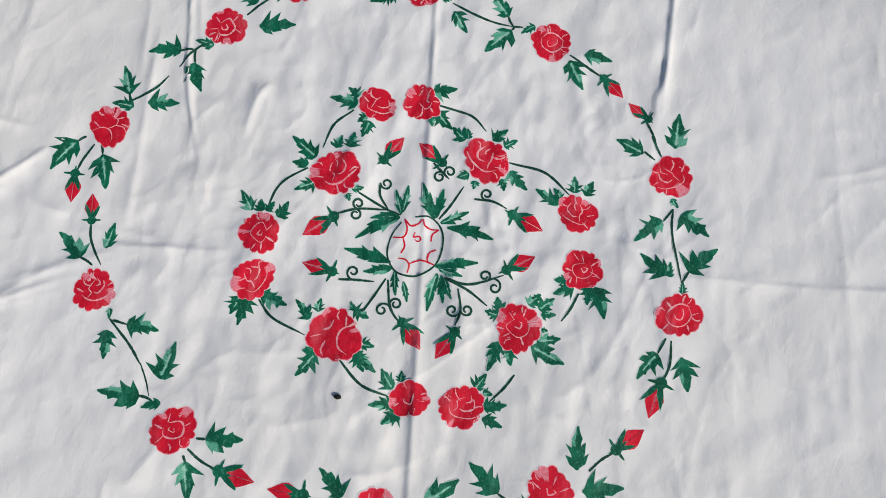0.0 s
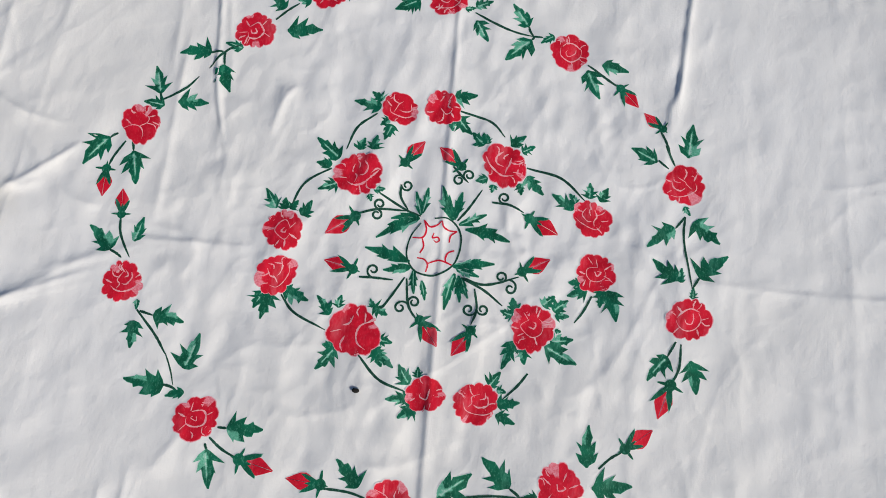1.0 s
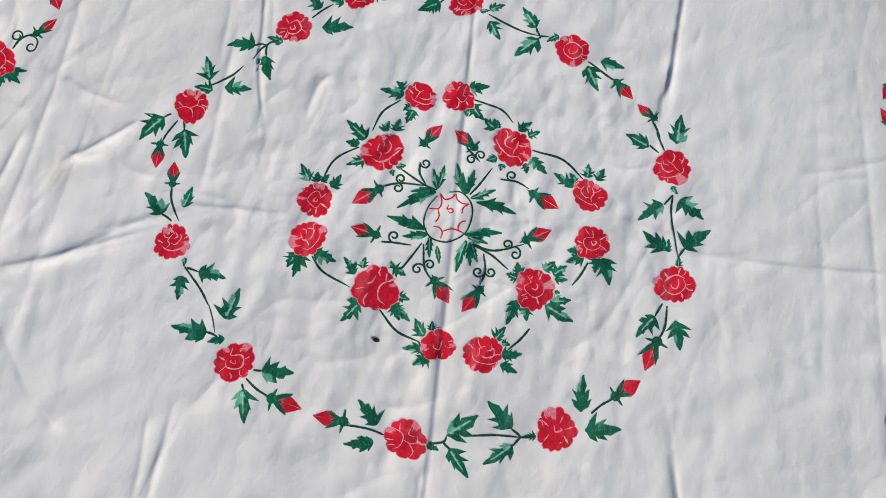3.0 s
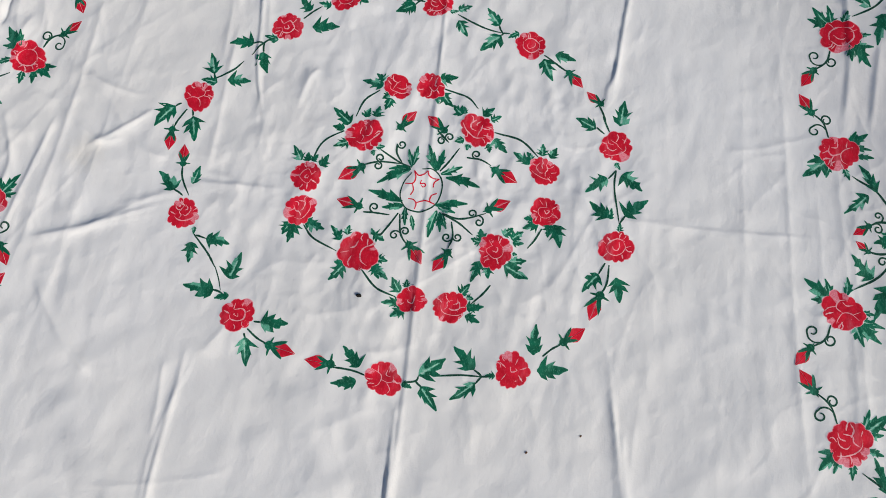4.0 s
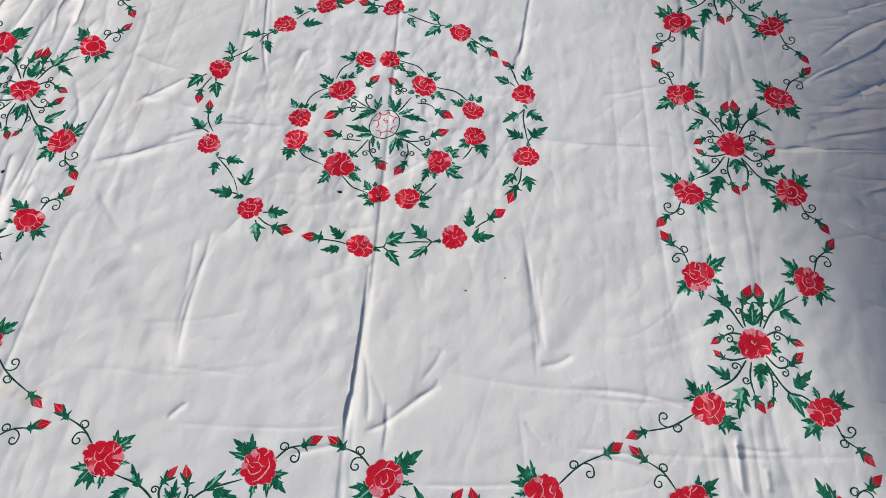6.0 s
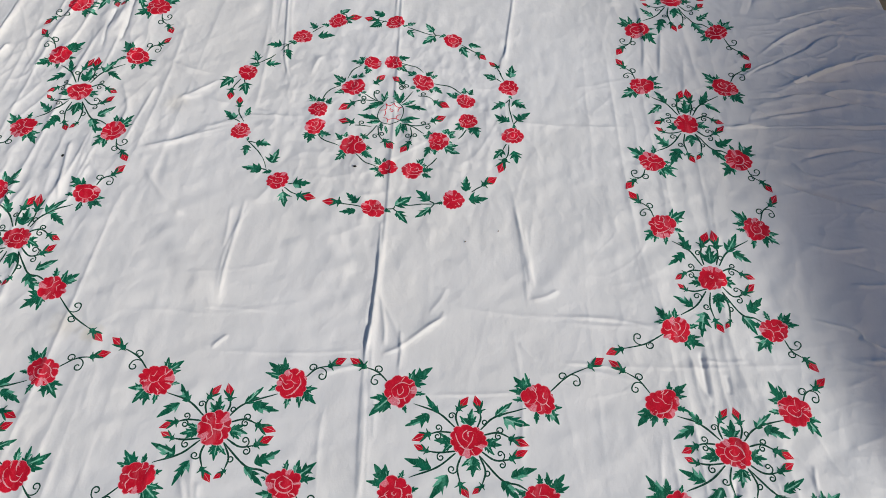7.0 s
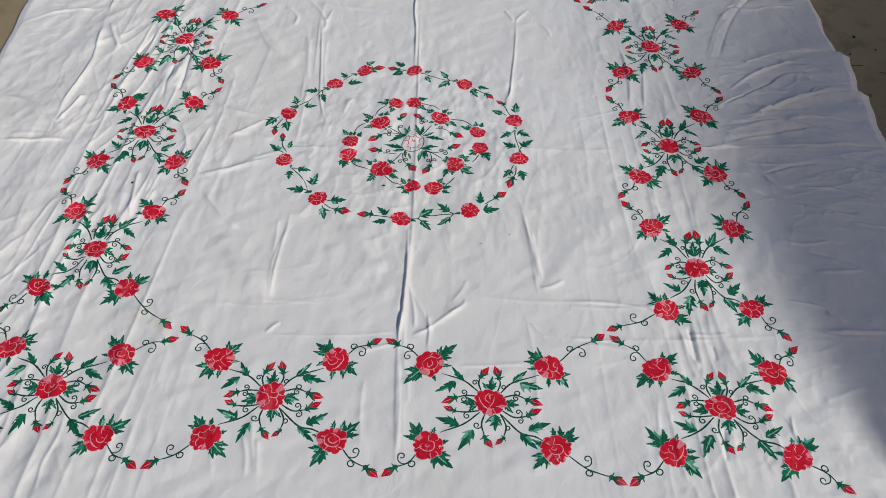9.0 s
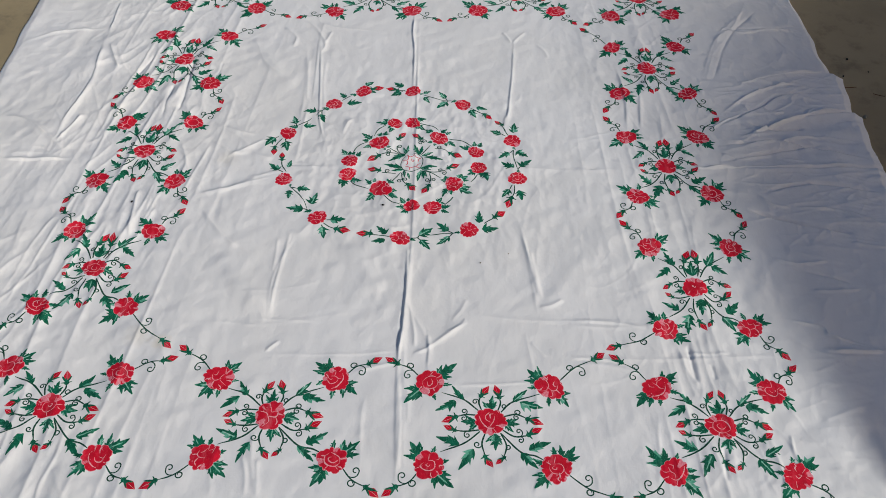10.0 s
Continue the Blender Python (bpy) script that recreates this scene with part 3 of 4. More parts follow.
def build_cloth():
    left, right = hem(GY)
    xs = GX.copy()
    band = 0.16
    wl = np.clip((X0 + band - GX) / band, 0, 1) ** 2
    wr = np.clip((GX - (X1 - band)) / band, 0, 1) ** 2
    xs = GX + wl * (left - X0) + wr * (right - (X1))
    ys = GY + 0.004 * np.sin(GX * 7) * np.clip((np.abs(GY) - 1.1) / 0.15, 0, 1)
    co = np.stack([xs, ys, HEIGHT], -1).reshape(-1, 3)
    idx = np.arange(NX * NY).reshape(NY, NX)
    quads = np.stack([idx[:-1, :-1], idx[:-1, 1:], idx[1:, 1:], idx[1:, :-1]], -1).reshape(-1, 4)
    ring = np.concatenate([idx[0, :-1], idx[:-1, -1], idx[-1, :0:-1], idx[:0:-1, 0]])
    low = co[ring].copy()
    low[:, 2] = 0.0004 - BASE
    base = NX * NY + np.arange(len(ring))
    skirt = np.stack([ring, base, np.roll(base, -1), np.roll(ring, -1)], -1)
    return part("cloth", np.concatenate([co, low]).tolist(), np.concatenate([quads, skirt]).tolist(), CLOTH, bedsheet)


build_cloth()

# ---- painted motifs, laid on the cloth ----
LIFT = 0.0003
rand = random.Random(7)


def laid(points, dens, lift=LIFT):
    xy = np.array(points, dtype=float)
    x, y, d = xy[:, 0], xy[:, 1], 0.0016
    z = surface(x, y)
    for dx, dy in ((d, 0), (-d, 0), (0, d), (0, -d)):
        z = np.maximum(z, surface(x + dx, y + dy))
    z = z + lift * (0.2 + 0.8 * np.asarray(dens))
    return np.column_stack([xy, z]).tolist()


def strip_faces(rows, cols, start=0):
    return [(start + r * cols + c, start + r * cols + c + 1, start + (r + 1) * cols + c + 1, start + (r + 1) * cols + c)
            for r in range(rows - 1) for c in range(cols - 1)]


def ribbon(points, width, taper=0.5, steps=8, rag=0.14):
    """A brushed line: its points, faces and paint density."""
    line = spline(points, steps)
    pts, dens = [], []
    n = len(line)
    for i, (x, y) in enumerate(line):
        ax, ay = line[max(0, i - 1)]
        bx, by = line[min(n - 1, i + 1)]
        d = max(1e-6, math.hypot(bx - ax, by - ay))
        nx, ny = -(by - ay) / d, (bx - ax) / d
        t = i / (n - 1)
        w = width * 0.5 * (1 - taper * (2 * abs(t - 0.45)) ** 3) * rand.uniform(1 - rag, 1 + rag)
        for k, q in ((-1.5, 0.0), (-0.75, 1.0), (0.75, 1.0), (1.5, 0.0)):
            pts.append((x + nx * w * k, y + ny * w * k))
            dens.append(q)
    return pts, strip_faces(n, 4), dens


def join(pieces):
    pts, faces, dens = [], [], []
    for p, f, d in pieces:
        o = len(pts)
        pts += p
        dens += d
        faces += [tuple(o + i for i in q) for q in f]
    return pts, faces, dens



def painted(name, pieces, material, parent=bedsheet, label="", lift=LIFT):
    pts, faces, dens = join(pieces)
    xy = np.array(pts, dtype=float)
    turned = []
    for f in faces:
        q = xy[list(f)]
        nxt = np.roll(q, -1, axis=0)
        turned.append(f if (q[:, 0] * nxt[:, 1] - nxt[:, 0] * q[:, 1]).sum() > 0 else f[::-1])
    ob = part(name, laid(pts, dens, lift), turned, material, parent, label, dens)
    up = np.column_stack([-surface(xy[:, 0], xy[:, 1], SLOPE_X), -surface(xy[:, 0], xy[:, 1], SLOPE_Y), np.ones(len(xy))])
    ob.data.normals_split_custom_set_from_vertices((up / np.linalg.norm(up, axis=1)[:, None]).tolist())
    return ob


# the lines between the petals of four roses, in radii
OPEN_ROSE = (((-.85, -.22), (-.50, -.45), (.00, -.55), (.40, -.45), (.62, -.10)),
             ((-.45, .48), (-.55, .12), (-.25, -.15), (.05, -.10)), ((.00, .52), (.20, .20), (.15, -.10), (.30, -.38)),
             ((-.12, .20), (-.30, .38), (-.20, .66)), ((.55, .00), (.88, .25)), ((.15, .25), (.45, .45), (.55, .75)))
ROUND_ROSE = (((.10, .36), (-.30, .36), (-.46, .00), (-.25, -.36), (.15, -.42), (.46, -.15), (.40, .20)),
              ((-.10, .12), (.05, -.12), (.22, .02), (.12, .18)), ((-.46, .00), (-.85, .16)), ((-.25, -.36), (-.36, -.82)),
              ((.40, .20), (.76, .45)), ((.10, .36), (.05, .84)), ((.46, -.15), (.82, -.42)))
SIDE_ROSE = (((-.75, .36), (-.30, .22), (-.10, -.10), (-.15, -.50), (-.40, -.78)),
             ((-.10, -.10), (.30, -.15), (.52, .10), (.42, .45)), ((.00, .66), (.10, .32), (.40, .30)),
             ((.30, -.15), (.50, -.50), (.42, -.82)), ((.52, .10), (.88, .00)), ((-.40, .24), (-.50, .70)))
CUPPED_ROSE = (((-.60, .10), (-.50, -.30), (-.10, -.55), (.35, -.45), (.58, -.08), (.45, .35)),
               ((-.60, .10), (-.30, .45), (.10, .50), (.45, .35)),
               ((-.28, .22), (-.20, -.10), (.06, -.26), (.26, -.08), (.16, .18)), ((-.50, -.30), (-.82, -.40)),
               ((.58, -.08), (.90, -.20)), ((.10, .50), (.16, .86)), ((-.10, -.55), (-.05, -.88)))
PETALS = (OPEN_ROSE, ROUND_ROSE, SIDE_ROSE, CUPPED_ROSE)


def rose(x, y, r, turn=None, kind=None, squash=1.0):
    """A rose: a frilled red patch and the pale lines left between its petals."""
    kind = rand.randrange(4) if kind is None else kind
    turn = rand.uniform(-60, 60) if turn is None else turn
    flip = rand.choice((1, -1))
    lobes = rand.choice((9, 10, 11, 12))
    p = [rand.uniform(0, 6.28) for _ in range(7)]
    c, s = math.cos(radians(turn)), math.sin(radians(turn))
    frill = [rand.uniform(0.55, 1.35) for _ in range(lobes + 1)]
    segs = lobes * 8
    rings = ((0.02, 1), (0.28, 1), (0.52, 1), (0.75, 1), (0.92, 1), (0.99, 0.85), (1.03, 0.5), (1.085, 0))
    smudge = [(rand.uniform(0, 6.28), rand.uniform(0.12, 0.3), rand.uniform(0.45, 0.8)) for _ in range(rand.choice((1, 2, 2, 3)))]
    pts, dens = [], []
    for f, q in rings:
        for k in range(segs):
            th = 2 * math.pi * k / segs
            bent = th + 0.16 * math.sin(2 * th + p[0]) + 0.10 * math.sin(3 * th + p[1])
            arc = lobes * bent / 2 + p[2]
            lobe = int((arc / math.pi) % lobes)
            edge = (0.875 + 0.050 * math.sin(2 * th + p[3]) + 0.045 * math.sin(3 * th + p[4])
                    + 0.15 * frill[lobe] * abs(math.sin(arc)) ** 0.6 + 0.020 * abs(math.sin(arc * 3 + p[5])))
            rr = r * f * (1 + (edge - 1) * f)
            px, py = rr * math.cos(th), rr * math.sin(th) * squash
            pts.append((x + px * c - py * s, y + px * s + py * c))
            thin = q
            for centre, wide, inner in smudge:
                off = abs((th - centre + math.pi) % (2 * math.pi) - math.pi)
                if off < wide and inner < f < 1.02:
                    thin = min(q, 0.52)
            dens.append(thin)
    faces = []
    for a in range(len(rings) - 1):
        for k in range(segs):
            k2 = (k + 1) % segs
            faces.append((a * segs + k, (a + 1) * segs + k, (a + 1) * segs + k2, a * segs + k2))
    faces.append(tuple(range(segs)))
    flower = painted("rose", [(pts, faces, dens)], RED, lift=LIFT + 0.0003)
    lines = []
    for line in PETALS[kind]:
        if rand.random() < 0.12:
            continue
        q = []
        for u, v in line:
            u, v = (u + rand.uniform(-.07, .07)) * r * flip, (v + rand.uniform(-.05, .05)) * r * squash
            q.append((x + u * c - v * s, y + u * s + v * c))
        lines.append(ribbon(q, r * rand.uniform(0.038, 0.085), 0.8, 6, 0.5))
    for _ in range(rand.choice((2, 3, 4))):
        th = rand.uniform(0, 6.28)
        q = []
        for f, d in ((0.98, 0.0), (0.8, rand.uniform(-.1, .1)), (rand.uniform(0.5, 0.66), rand.uniform(-.3, .3))):
            u, v = r * f * math.cos(th + d), r * f * math.sin(th + d) * squash
            q.append((x + u * c - v * s, y + u * s + v * c))
        lines.append(ribbon(q, r * rand.uniform(0.04, 0.09), 0.8, 5, 0.5))
    for _ in range(rand.choice((1, 2, 2, 3))):
        th, lean = rand.uniform(0, 6.28), rand.uniform(-0.25, 0.25)
        q = []
        for f in (1.0, 0.8, rand.uniform(0.4, 0.6)):
            u, v = r * f * math.cos(th + lean * (1 - f)), r * f * math.sin(th + lean * (1 - f)) * squash
            q.append((x + u * c - v * s, y + u * s + v * c))
        smear = ribbon(q, r * rand.uniform(0.14, 0.30), 0.7, 5, 0.35)
        lines.append((smear[0], smear[1], [d * rand.uniform(0.35, 0.75) for d in smear[2]]))
    painted("petal_outline", lines, PINK, flower, "pale pink gaps between the petals", LIFT + 0.0005)
    return flower


# half outlines of the leaf stencils: place along the leaf, how far the tooth reaches ahead, half width
TEETH = ((0.0, 0.0, 0.010), (0.05, 0.0, 0.07), (0.11, 0.02, 0.19), (0.17, 0.17, 0.34), (0.25, 0.03, 0.15), (0.33, 0.03, 0.18),
         (0.38, 0.22, 0.27), (0.46, 0.04, 0.11), (0.55, 0.03, 0.13), (0.68, 0.03, 0.115), (0.85, 0.01, 0.055), (1.0, 0.0, 0.003))
MAPLE = ((0.0, 0.0, 0.010), (0.06, -0.02, 0.12), (0.12, 0.10, 0.36), (0.20, 0.03, 0.17), (0.29, 0.06, 0.22), (0.35, 0.17, 0.32),
         (0.44, 0.02, 0.12), (0.56, 0.02, 0.125), (0.64, 0.07, 0.15), (0.74, 0.01, 0.08), (0.88, 0.0, 0.045), (1.0, 0.0, 0.003))
SLIM = ((0.0, 0.0, 0.010), (0.10, 0.0, 0.07), (0.24, 0.02, 0.13), (0.32, 0.13, 0.22), (0.40, 0.02, 0.115), (0.50, 0.02, 0.14),
        (0.56, 0.13, 0.19), (0.63, 0.02, 0.09), (0.80, 0.01, 0.06), (1.0, 0.0, 0.003))


def leaf_shape(x, y, angle, length, width=1.0, teeth=None):
    """One lobed leaf from its base; where the brush ran dry, a vein or one flank stays pale."""
    teeth = teeth or rand.choice((TEETH, MAPLE))
    a = radians(angle)
    c, s = math.cos(a), math.sin(a)
    bend = rand.uniform(-0.14, 0.14)
    left, right = (rand.uniform(0.75, 1.2) * width for _ in (0, 1))
    veined = rand.random() < 0.4
    dry = rand.choice((-1, 0, 0, 1))
    dry_from = rand.uniform(-0.1, 0.5)
    pts, dens = [], []
    rim = 0.0012 / length
    for t, ahead, w in teeth:
        a, b = (w * g * rand.uniform(0.65, 1.25) for g in (left, right))
        vein = 0.30 if veined and 0.08 < t < 0.7 else 0.9
        for k, f, q in ((-a - rim, 1.1, 0.0), (-a, 1.0, 1.0), (-0.016 - a * 0.3, 0.3, 1.0), (0.0, 0.0, vein),
                        (0.016 + b * 0.3, 0.3, 1.0), (b, 1.0, 1.0), (b + rim, 1.1, 0.0)):
            if abs(f - 0.3) < 0.01 and abs(k) > max(a, b):
                k = 0.5 * (a if k < 0 else b) * (1 if k > 0 else -1)
            if q > 0.95 and k * dry > 0 and dry_from < t < dry_from + 0.4:
                q = 0.5
            u = (t + ahead * f) * length
            v = (k + bend * t * t) * length
            pts.append((x + u * c - v * s, y + u * s + v * c))
            dens.append(q)
    return [(pts, strip_faces(len(teeth), 7), dens)]


def leaf(x, y, angle, length, width=1.0, teeth=None):
    return painted("leaf", leaf_shape(x, y, angle, length, width, teeth), GREEN)


def sprig_leaf(x, y, angle, length):
    """A leaf of the wreath; the ones round the medallion are slender strokes."""
    if math.hypot(x, y) > 0.055:
        return leaf(x, y, angle, length, 1.4 if length < 0.022 else 1.1)
    return leaf(x, y, angle, length, 0.85, SLIM)


def fan(x, y, angle, length):
    """A spray of slender pointed leaves that show from behind a rose."""
    pieces = []
    for d, f, w in ((0, 1.05, 1.15), (36, 0.80, 0.95), (-34, 0.78, 0.95)):
        pieces += leaf_shape(x, y, angle + d + rand.uniform(-8, 8), length * f * rand.uniform(0.85, 1.12), w, SLIM)
    return painted("leaf_spray", pieces, GREEN)


STEM_LINES = []


def stem(*points, width=0.0021):
    STEM_LINES.extend(spline(points, 10))
    return painted("stem", [ribbon(points, width)], STEM)


def tendril(x, y, size, hand=1):
    """A thin curl that leaves the nearest stem and winds round a place."""
    near = min(STEM_LINES[-900:], key=lambda q: (q[0] - x) ** 2 + (q[1] - y) ** 2)
    far = min(math.hypot(near[0] - x, near[1] - y), size * 2.4)
    first = math.atan2(near[1] - y, near[0] - x)
    line = []
    for k in range(20):
        t = k / 19
        r = size * (1.0 - 0.62 * t) + (far - size) * max(0.0, 1 - 4.5 * t)
        th = first + hand * t * 7.6
        line.append((x + r * math.cos(th), y + r * math.sin(th)))
    return painted("tendril", [ribbon(line, 0.0019, 0.3, 3)], STEM)


BUD = ((0.0, 0.10), (0.12, 0.20), (0.30, 0.265), (0.5, 0.24), (0.7, 0.15), (0.87, 0.06), (1.0, 0.004))


def bud(base, tip, plump=1.22):
    """A rosebud: a split red drop held by a green calyx."""
    dx, dy = tip[0] - base[0], tip[1] - base[1]
    length = math.hypot(dx, dy)
    if length < 0.031 and math.hypot(*tip) < 0.2:
        dx, dy, length = dx * 0.031 / length, dy * 0.031 / length, 0.031
        base = (tip[0] - dx, tip[1] - dy)
    c, s = dx / length, dy / length
    body = length * 0.78
    ox, oy = base[0] + dx * 0.22, base[1] + dy * 0.22
    halves = []
    split = rand.choice((0.6, 0.9, 1.0))
    for side in (1, -1):
        pts, dens = [], []
        grow = rand.uniform(0.85, 1.1) * plump
        for t, w in BUD:
            for k, q in ((0.008, split), (w * grow * 0.55, 1.0), (w * grow, 1.0), (w * grow + 0.0008 / body, 0.0)):
                u, v = t * body, side * k * body
                pts.append((ox + u * c - v * s, oy + u * s + v * c))
                dens.append(q)
        faces = strip_faces(len(BUD), 4)
        halves.append((pts, faces if side > 0 else [f[::-1] for f in faces], dens))
    flower = painted("rosebud", halves, RED)
    angle = math.degrees(math.atan2(dy, dx))
    spikes = [(t + rand.uniform(-7, 7), f * rand.uniform(0.9, 1.1)) for t, f in
              ((24, 0.68), (-26, 0.66), (0, 0.42), (80, 0.36), (-86, 0.38), (175, 0.26))]
    segs, pts, dens = 60, [], []
    for f, q in ((0.03, 1), (0.35, 1), (0.7, 1), (1.0, 0.9), (1.12, 0)):
        for k in range(segs):
            th = 360 * k / segs
            r = 0.15
            for t, reach in spikes:
                off = abs((th - t + 180) % 360 - 180)
                r = max(r, reach * max(0.0, 1 - off / 27) ** 1.25)
            r *= length * f
            q2 = radians(angle + th)
            pts.append((base[0] + r * math.cos(q2), base[1] + r * math.sin(q2)))
            dens.append(q)
    faces = [(a * segs + k, (a + 1) * segs + k, (a + 1) * segs + (k + 1) % segs, a * segs + (k + 1) % segs)
             for a in range(4) for k in range(segs)] + [tuple(range(segs))]
    sepals = [(pts, faces, dens)]
    painted("calyx", sepals, GREEN, flower, "green painted calyx", LIFT + 0.0002)
    return flower


# ---- medallion in the middle ----
def medallion():
    hoop = ((0.002, 0.030), (0.016, 0.031), (0.027, 0.022), (0.031, 0.007), (0.027, -0.013), (0.015, -0.025), (0.002, -0.029),
            (-0.013, -0.025), (-0.022, -0.010), (-0.020, 0.009), (-0.011, 0.024))
    painted("medallion_ring", [ribbon(hoop, 0.0016, 0.3)], STEM)
    arcs = (((-0.008, 0.027), (-0.005, 0.017), (-0.008, 0.009), (-0.018, 0.008)), ((-0.008, 0.027), (-0.002, 0.021), (0.005, 0.023), (0.010, 0.028)),
            ((0.010, 0.028), (0.012, 0.022), (0.018, 0.019), (0.026, 0.019)), ((0.026, 0.019), (0.020, 0.014), (0.019, 0.007)),
            ((0.025, -0.001), (0.019, -0.004), (0.017, -0.010), (0.018, -0.014)), ((0.024, -0.016), (0.015, -0.013), (0.008, -0.013), (0.000, -0.017)),
            ((-0.001, -0.026), (0.000, -0.018), (-0.004, -0.013), (-0.011, -0.012)), ((-0.009, -0.007), (-0.006, -0.000), (-0.008, 0.008)))
    painted("medallion_star", [ribbon(q, 0.0015, 0.3) for q in arcs], RED)
    painted("medallion_mark", [ribbon(((0.003, 0.015), (0.002, 0.010), (0.007, 0.011), (0.009, 0.008), (0.006, 0.006), (0.003, 0.008)), 0.0014)], RED)


medallion()

INNER_ROSES = ((-0.047, 0.145, 0.019), (-0.081, 0.069, 0.0245), (-0.148, 0.002, 0.021), (-0.003, 0.151, 0.019),
               (0.067, 0.095, 0.0235), (0.160, 0.047, 0.019), (-0.149, -0.044, 0.0205), (-0.064, -0.092, 0.0255),
               (0.012, -0.145, 0.018), (0.167, -0.009, 0.020), (0.109, -0.070, 0.022), (0.061, -0.148, 0.020))
for x, y, r in INNER_ROSES:
    rose(x, y, r * 0.98, squash=rand.uniform(0.88, 0.98))
OUTER_ROSES = ((-0.315, 0.100, 0.0205), (-0.213, 0.219, 0.0205), (-0.299, -0.068, 0.020), (-0.202, -0.191, 0.021), (-0.008, -0.247, 0.0215),
               (0.146, -0.217, 0.021), (0.251, 0.093, 0.0205), (0.260, -0.046, 0.022), (-0.009, 0.279, 0.0195), (0.125, 0.230, 0.0205),
               (-0.140, 0.276, 0.0205))
for x, y, r in OUTER_ROSES:
    rose(x, y, r * 1.0, squash=rand.uniform(0.88, 0.98))
# far left quarter
for sprig in ((-0.067, 0.143, 160, 0.030), (-0.067, 0.151, 132, 0.015), (-0.056, 0.132, -145, 0.012), (-0.053, 0.126, -108, 0.019),
              (-0.102, 0.084, 145, 0.033), (-0.109, 0.076, 173, 0.016), (-0.084, 0.095, 74, 0.015), (-0.069, 0.096, 87, 0.017),
              (-0.100, 0.058, -148, 0.022), (-0.063, 0.053, 14, 0.012), (-0.067, 0.048, -60, 0.008), (-0.159, 0.024, 120, 0.024),
              (-0.150, 0.023, 99, 0.013), (-0.144, 0.024, 66, 0.012), (-0.133, 0.019, 55, 0.019), (-0.012, 0.032, 108, 0.026),
              (-0.011, 0.034, 80, 0.028), (-0.014, 0.030, 180, 0.028), (-0.013, 0.029, -157, 0.048),):
    sprig_leaf(*sprig)
for line in (((-0.070, 0.137), (-0.089, 0.120), (-0.097, 0.094)), ((-0.109, 0.072), (-0.135, 0.052), (-0.145, 0.024)),
             ((-0.056, 0.050), (-0.026, 0.036), (-0.012, 0.031)), ((-0.076, 0.027), (-0.054, 0.034), (-0.026, 0.036)),
             ((-0.036, 0.063), (-0.035, 0.050), (-0.026, 0.037)),):
    stem(*line)
bud((-0.032, 0.091), (-0.017, 0.112))
bud((-0.078, 0.024), (-0.106, 0.003))
tendril(-0.030, 0.063, 0.0058, 1)
tendril(-0.055, 0.039, 0.0058, -1)
tendril(-0.057, 0.028, 0.0058, -1)
# far right quarter
for sprig in ((0.008, 0.164, 14, 0.025), (0.014, 0.143, -54, 0.024), (0.008, 0.136, -73, 0.010), (0.045, 0.115, 144, 0.019),
              (0.048, 0.116, 100, 0.011), (0.072, 0.117, 39, 0.019), (0.084, 0.111, 32, 0.015), (0.091, 0.086, -47, 0.026),
              (0.084, 0.077, -72, 0.013), (0.051, 0.079, -153, 0.013), (0.058, 0.072, -103, 0.009), (0.141, 0.055, 149, 0.027),
              (0.143, 0.062, 121, 0.012), (0.156, 0.068, 87, 0.017), (0.167, 0.066, 69, 0.017), (0.021, 0.030, 119, 0.037),
              (0.022, 0.031, 84, 0.030), (0.027, 0.026, 28, 0.030), (0.034, 0.022, -5, 0.046),):
    sprig_leaf(*sprig)
for line in (((0.014, 0.150), (0.048, 0.142), (0.065, 0.126)), ((0.090, 0.095), (0.126, 0.087), (0.152, 0.065)),
             ((0.015, 0.087), (0.023, 0.079), (0.032, 0.071)), ((0.058, 0.053), (0.075, 0.052), (0.091, 0.046)),
             ((0.025, 0.030), (0.035, 0.044), (0.047, 0.065)),):
    stem(*line)
bud((0.013, 0.096), (-0.001, 0.107))
bud((0.097, 0.041), (0.127, 0.027))
tendril(0.022, 0.073, 0.0058, 1)
tendril(0.032, 0.079, 0.0058, -1)
tendril(0.070, 0.059, 0.0058, -1)
# near left quarter
for sprig in ((-0.159, -0.062, -106, 0.019), (-0.155, -0.062, -94, 0.028), (-0.139, -0.058, -17, 0.028),
              (-0.090, -0.079, 121, 0.023), (-0.082, -0.071, 90, 0.013), (-0.048, -0.067, -22, 0.016), (-0.048, -0.067, 122, 0.009),
              (-0.080, -0.110, -125, 0.028), (-0.080, -0.106, -167, 0.013), (-0.044, -0.107, -35, 0.028),
              (-0.041, -0.109, -57, 0.017), (-0.039, -0.098, -12, 0.014), (-0.004, -0.137, 131, 0.021), (0.003, -0.130, 96, 0.010),
              (-0.001, -0.151, -175, 0.024), (0.003, -0.158, -141, 0.019), (0.002, -0.158, -105, 0.011),
              (-0.018, -0.017, 164, 0.047), (-0.016, -0.022, -165, 0.028), (-0.013, -0.024, -88, 0.025),
              (-0.004, -0.035, -72, 0.020),):
    sprig_leaf(*sprig)
for line in (((-0.141, -0.063), (-0.125, -0.080), (-0.092, -0.094)), ((-0.057, -0.114), (-0.034, -0.136), (-0.006, -0.145)),
             ((-0.066, -0.038), (-0.049, -0.037), (-0.032, -0.037)), ((-0.019, -0.034), (-0.014, -0.061), (-0.002, -0.077)),
             ((-0.021, -0.033), (-0.038, -0.064), (-0.042, -0.065)),):
    stem(*line)
bud((-0.073, -0.031), (-0.103, -0.024))
bud((0.001, -0.077), (0.018, -0.099))
